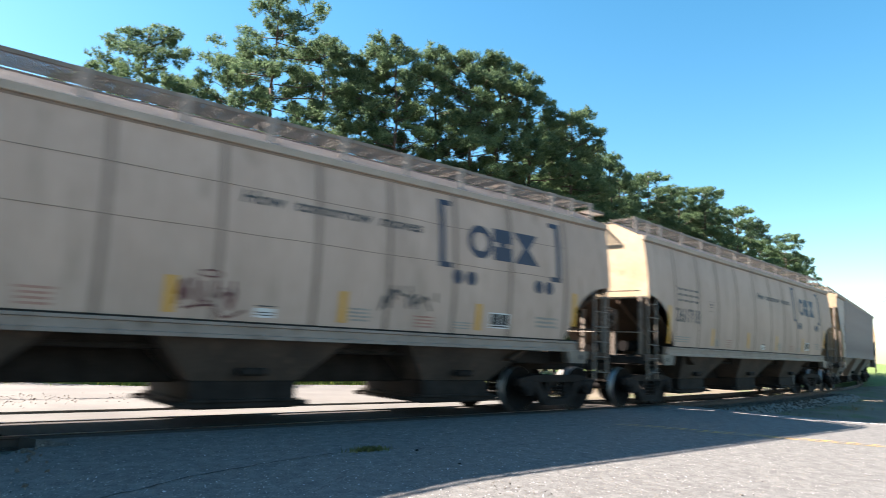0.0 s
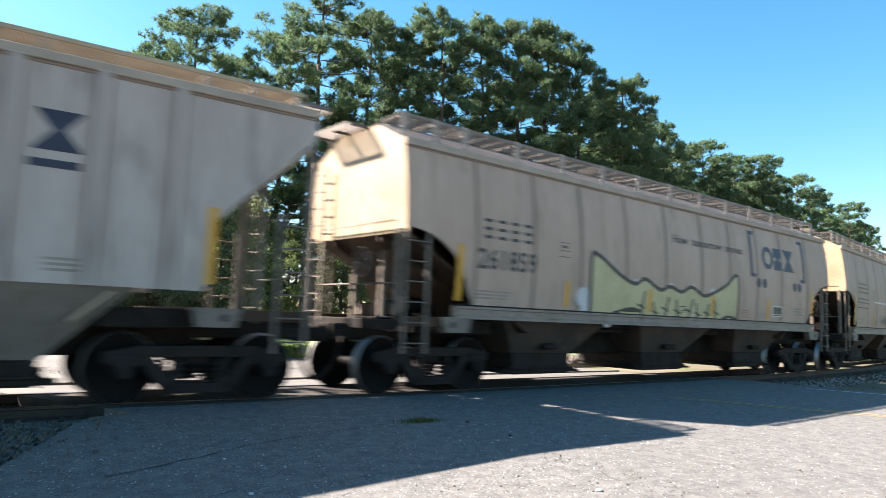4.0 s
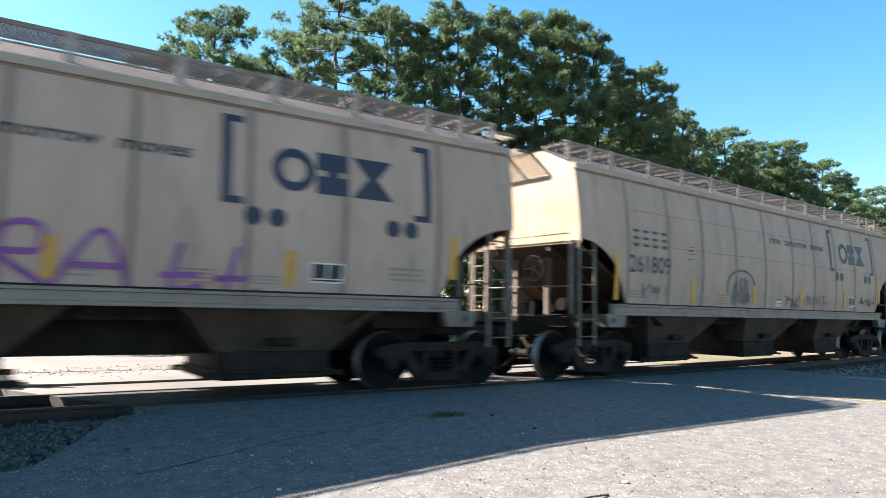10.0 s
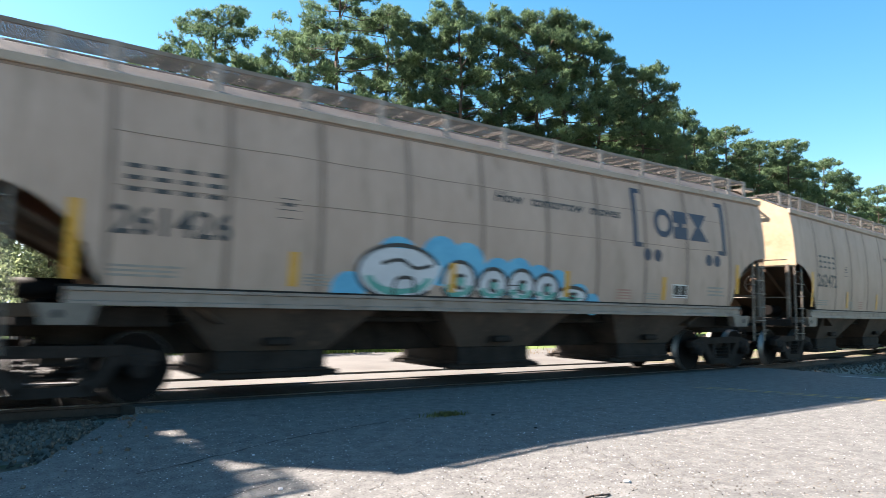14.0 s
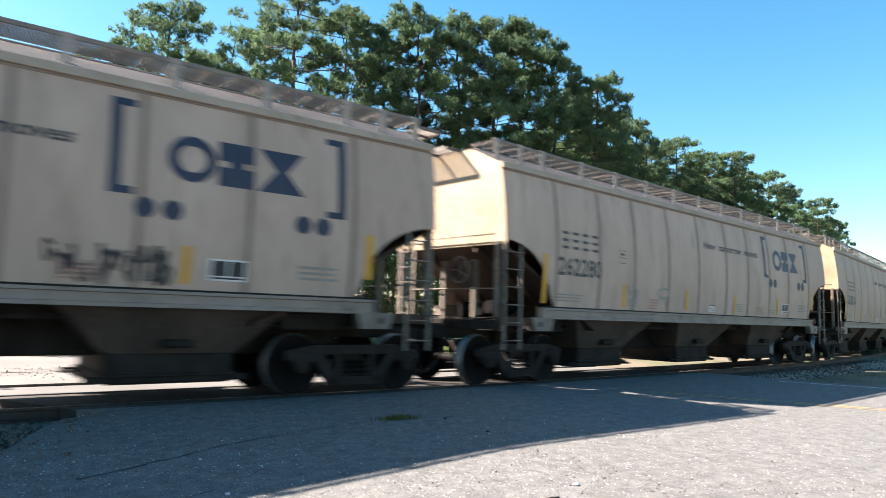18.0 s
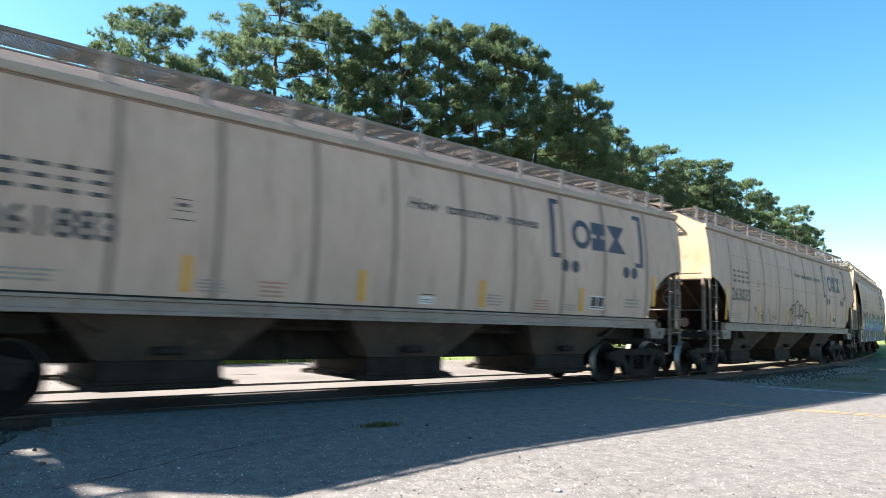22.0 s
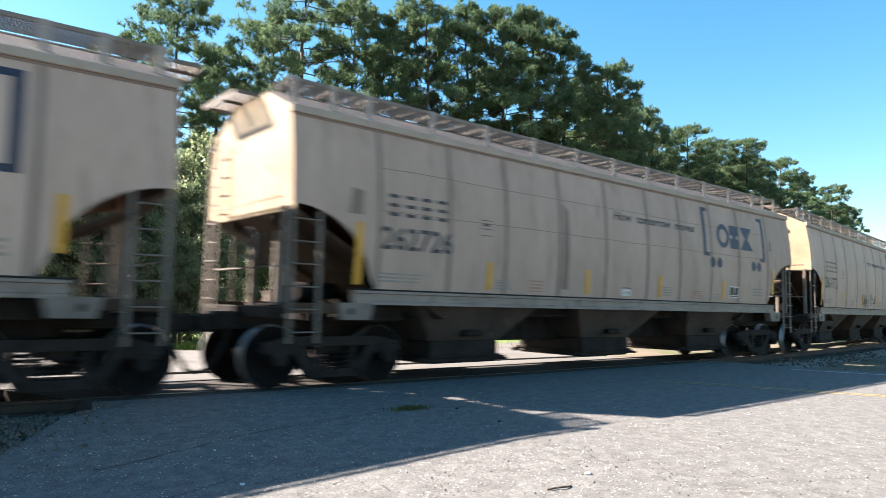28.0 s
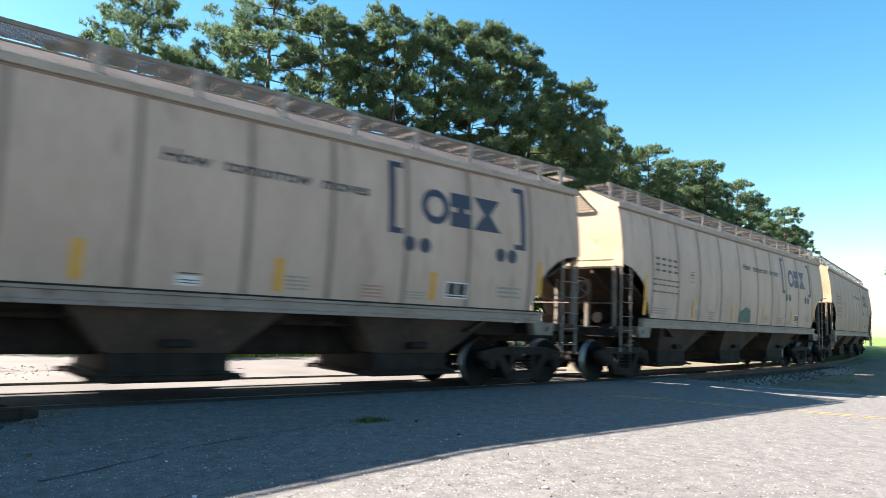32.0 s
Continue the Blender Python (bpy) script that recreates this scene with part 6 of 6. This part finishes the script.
            if not gap:
                disc(b, cx + 0.04, cz, rx * 0.22, n=12)
            tagged(part("shading", conform(b, 0.0115, width), M_TEAL, letter, "teal sprayed shading"), kind="stuff")
    elif i == 10:
        scrawl(2.6, 4.1, 1.48, 2.02, 14, 0.055, M_BLACK, 25)
    elif i == 11:
        scrawl(-4.25, -3.7, 1.6, 2.05, 3, 0.05, M_FAINT, 26)
        b = bm_new()
        ring(b, -2.65, 1.9, 0.28, 0.15, 0.06)
        stroke(b, [(-2.6, 1.8), (-2.45, 1.55)], 0.06)
        tagged(put("graffiti_tag", b, M_FAINT, "grey sprayed loop", 0.011), kind="stuff")
    elif i == 7:
        scrawl(4.5, 5.6, 1.5, 1.75, 6, 0.035, M_SCRIB, 27)
    elif i == 14:
        scrawl(-5.6, -2.6, 1.5, 2.0, 9, 0.036, M_SCRIB, 28)
        b = bm_new()
        for cx, cz, rx, rz, a0, a1 in ((-1.15, 1.72, 0.30, 0.34, 20, 330), (-0.86, 1.92, 0.26, 0.30, -40, 220), (-0.38, 1.92, 0.30, 0.44, -30, 200), (-0.34, 1.62, 0.34, 0.22, 0, 180), (0.10, 2.0, 0.2, 0.24, 0, 340),
                                       (0.14, 1.66, 0.17, 0.2, -120, 120), (0.46, 1.84, 0.14, 0.26, 30, 200), (0.86, 1.62, 0.36, 0.38, -10, 190)):
            ring(b, cx, cz, rx, rz, 0.055, a0, a1, 22)
        stroke(b, [(1.25, 1.62), (1.4, 1.74), (1.36, 1.56), (1.5, 1.68)], 0.05)
        tagged(put("graffiti_tag", b, M_STENCIL, "dark looped sprayed strokes", 0.011), kind="stuff")
    elif i == 15:
        def skirt(name, b, mat, label, off):
            for v in b.verts:
                v.co.y = -1.565 - off
            return part(name, b, mat, car, label)
        q = random.Random(4)
        b = bm_new()
        bar(b, -6.1, 8.05, 0.86, 1.40)
        for cx, rr in ((-6.4, 0.34), (-6.75, 0.26), (-7.1, 0.2)):
            disc(b, cx, 1.08, rr)
        tagged(skirt("graffiti_fill", b, M_DEEP, "deep blue sprayed girder", 0.004), kind="stuff")
        b = bm_new()
        for k in range(17):
            x = -5.6 + 0.8 * k + q.uniform(-0.15, 0.15)
            w, d = q.uniform(0.06, 0.2), q.uniform(-0.25, 0.25)
            flat(b, [(x, 0.88), (x + w, 0.88), (x + d + w * 0.9, 1.39), (x + d, 1.39)])
        bar(b, -5.75, -5.35, 0.88, 1.02)
        tagged(skirt("graffiti_fill", b, M_LIME, "lime sprayed streaks on the girder", 0.007), kind="stuff")
        b = bm_new()
        for k in range(11):
            cx, rr = -5.05 + 1.22 * k, q.uniform(0.2, 0.32)
            flat(b, [(cx + rr * math.cos(math.pi * n / 12), 0.87 + 1.1 * rr * math.sin(math.pi * n / 12)) for n in range(13)])
        tagged(skirt("graffiti_fill", b, M_BLUE, "blue sprayed half discs on the girder", 0.010), kind="stuff")
        b = bm_new()
        for k in range(13):
            disc(b, -4.6 + 0.95 * k + q.uniform(-0.2, 0.2), 2.1, q.uniform(0.2, 0.34))
        disc(b, -5.7, 1.95, 0.3)
        tagged(put("graffiti_cloud", b, M_DEEP, "dark sprayed humps", 0.007), kind="stuff")
        tops = [(-5.9 + 0.3 * k, 2.0 + 0.05 * math.sin(k * 1.3) + q.uniform(0, 0.22) - (0.35 if k < 4 else 0)) for k in range(45)]
        for a_ in range(0, 44, 3):
            cell = tops[a_:a_ + 4]
            b = bm_new()
            flat(b, [(cell[0][0], 1.43), (cell[-1][0], 1.43)] + cell[::-1])
            letter = put("graffiti_letter", b, M_BLUE, "cobalt blue sprayed letter", 0.010)
            b = bm_new()
            stroke(b, cell, 0.05)
            for _ in range(3):
                x, z = q.uniform(cell[0][0], cell[-1][0]), q.uniform(1.45, 1.8)
                stroke(b, [(x, z), (x + q.uniform(-0.12, 0.12), min(2.08, z + q.uniform(0.2, 0.6)))], q.uniform(0.03, 0.10))
            x, z = q.uniform(cell[0][0], cell[-1][0] - 0.3), q.uniform(1.55, 1.95)
            stroke(b, [(x, z), (x + q.uniform(0.2, 0.45), z + q.uniform(-0.06, 0.12))], 0.06)
            tagged(part("outline", conform(b, 0.014, width), M_LIME, letter, "lime sprayed outline"), kind="stuff")
        scrawl(-5.0, 7.0, 1.5, 2.1, 13, 0.13, M_CYAN, 31, "graffiti_fill", "light blue streaks in the letters")
        scrawl(-5.3, 7.0, 1.45, 2.1, 16, 0.06, M_DEEP, 35, "graffiti_outline", "dark blue shadow lines between the letters")
        b = bm_new()
        for xx, hh in ((-3.0, 0.5), (-1.4, 0.62), (-0.5, 0.8), (3.0, 0.4)):
            flat(b, [(xx - 0.14, 2.2), (xx + 0.14, 2.2), (xx, 2.2 + hh)])
        tagged(put("graffiti_spike", b, M_SCRIB, "dark sprayed spikes above the letters", 0.006), kind="stuff")
        scrawl(-7.9, -6.0, 1.5, 1.9, 4, 0.08, M_CHALK, 32, "graffiti_tag", "white and black sprayed swirl")
    elif i == 17:
        b = bm_new()
        flat(b, [(-7.42, 2.62), (-7.16, 2.62), (-7.14, 3.0), (-7.36, 3.04)])
        flat(b, [(6.92, 3.0), (7.08, 3.0), (7.06, 3.3), (6.96, 3.3)])
        flat(b, [(-2.3, 1.6), (-2.1, 1.6), (-2.12, 3.2), (-2.3, 3.35)])
        tagged(put("grime_patch", b, M_SEAM, "dark grime patch", 0.005), kind="stuff")
    elif i == 18:
        scrawl(-1.4, -0.5, 1.52, 1.98, 5, 0.06, M_BLACK, 33)
        scrawl(-0.2, 0.65, 1.6, 1.98, 4, 0.05, M_BLACK, 34)
    elif i == 20:
        b = bm_new()
        flat(b, [(-0.9, 1.5), (0.1, 1.5), (0.05, 1.9), (-0.3, 2.0), (-0.8, 1.85)])
        tagged(put("graffiti_fill", b, M_GREEN, "green sprayed patch", 0.010), kind="stuff")


train = []
for i in range(-2, 25):
    style = {1: "ribbed", 15: "round"}.get(i, "curved")
    base = FIRST + PITCH * i + (0.6 if i == 1 else 1.2 if i > 1 else 0) + (0.0 if i == 15 else 0.39 if i > 15 else 0)
    car = copy_thing(CARS[style], car_pose(base))
    tagged(car, {"ribbed": "grey ribbed covered hopper car rolling on the track", "round": "beige covered hopper car with blue and green graffiti on the track"}.get(style, "beige covered hopper car with bulging sides rolling on the track"), "railway car", "cars of the train")
    train.append((i, base, car))
    own_marks(car, i, style)
for o in [TRUCK_PROTO] + list(CARS.values()):
    for c in list(o.children_recursive):
        bpy.data.objects.remove(c)
    bpy.data.objects.remove(o)


# ---- what moves ----
def motions():
    for i, base, car in train:
        walk(car, [(t, car_pose(base - run(t))) for t in range(33)])
    # the wheels roll; alike wheelsets share one set of keys
    lead = {}
    for i, base, car in train:
        for o in car.children_recursive:
            if not o.name.startswith("wheelset"):
                continue
            x = round(o.location.x, 2)
            if x not in lead:
                lead[x] = o
                walk(o, [(k / FPS, pose(x, 0, 0.48, 0, -math.degrees(run(k / FPS) / 0.48), 0)) for k in range(32 * FPS + 1)])
            else:
                o.rotation_mode = "QUATERNION"
                keys = o.animation_data_create()
                keys.action = lead[x].animation_data.action
                keys.action_slot = lead[x].animation_data.action_slot


motions()
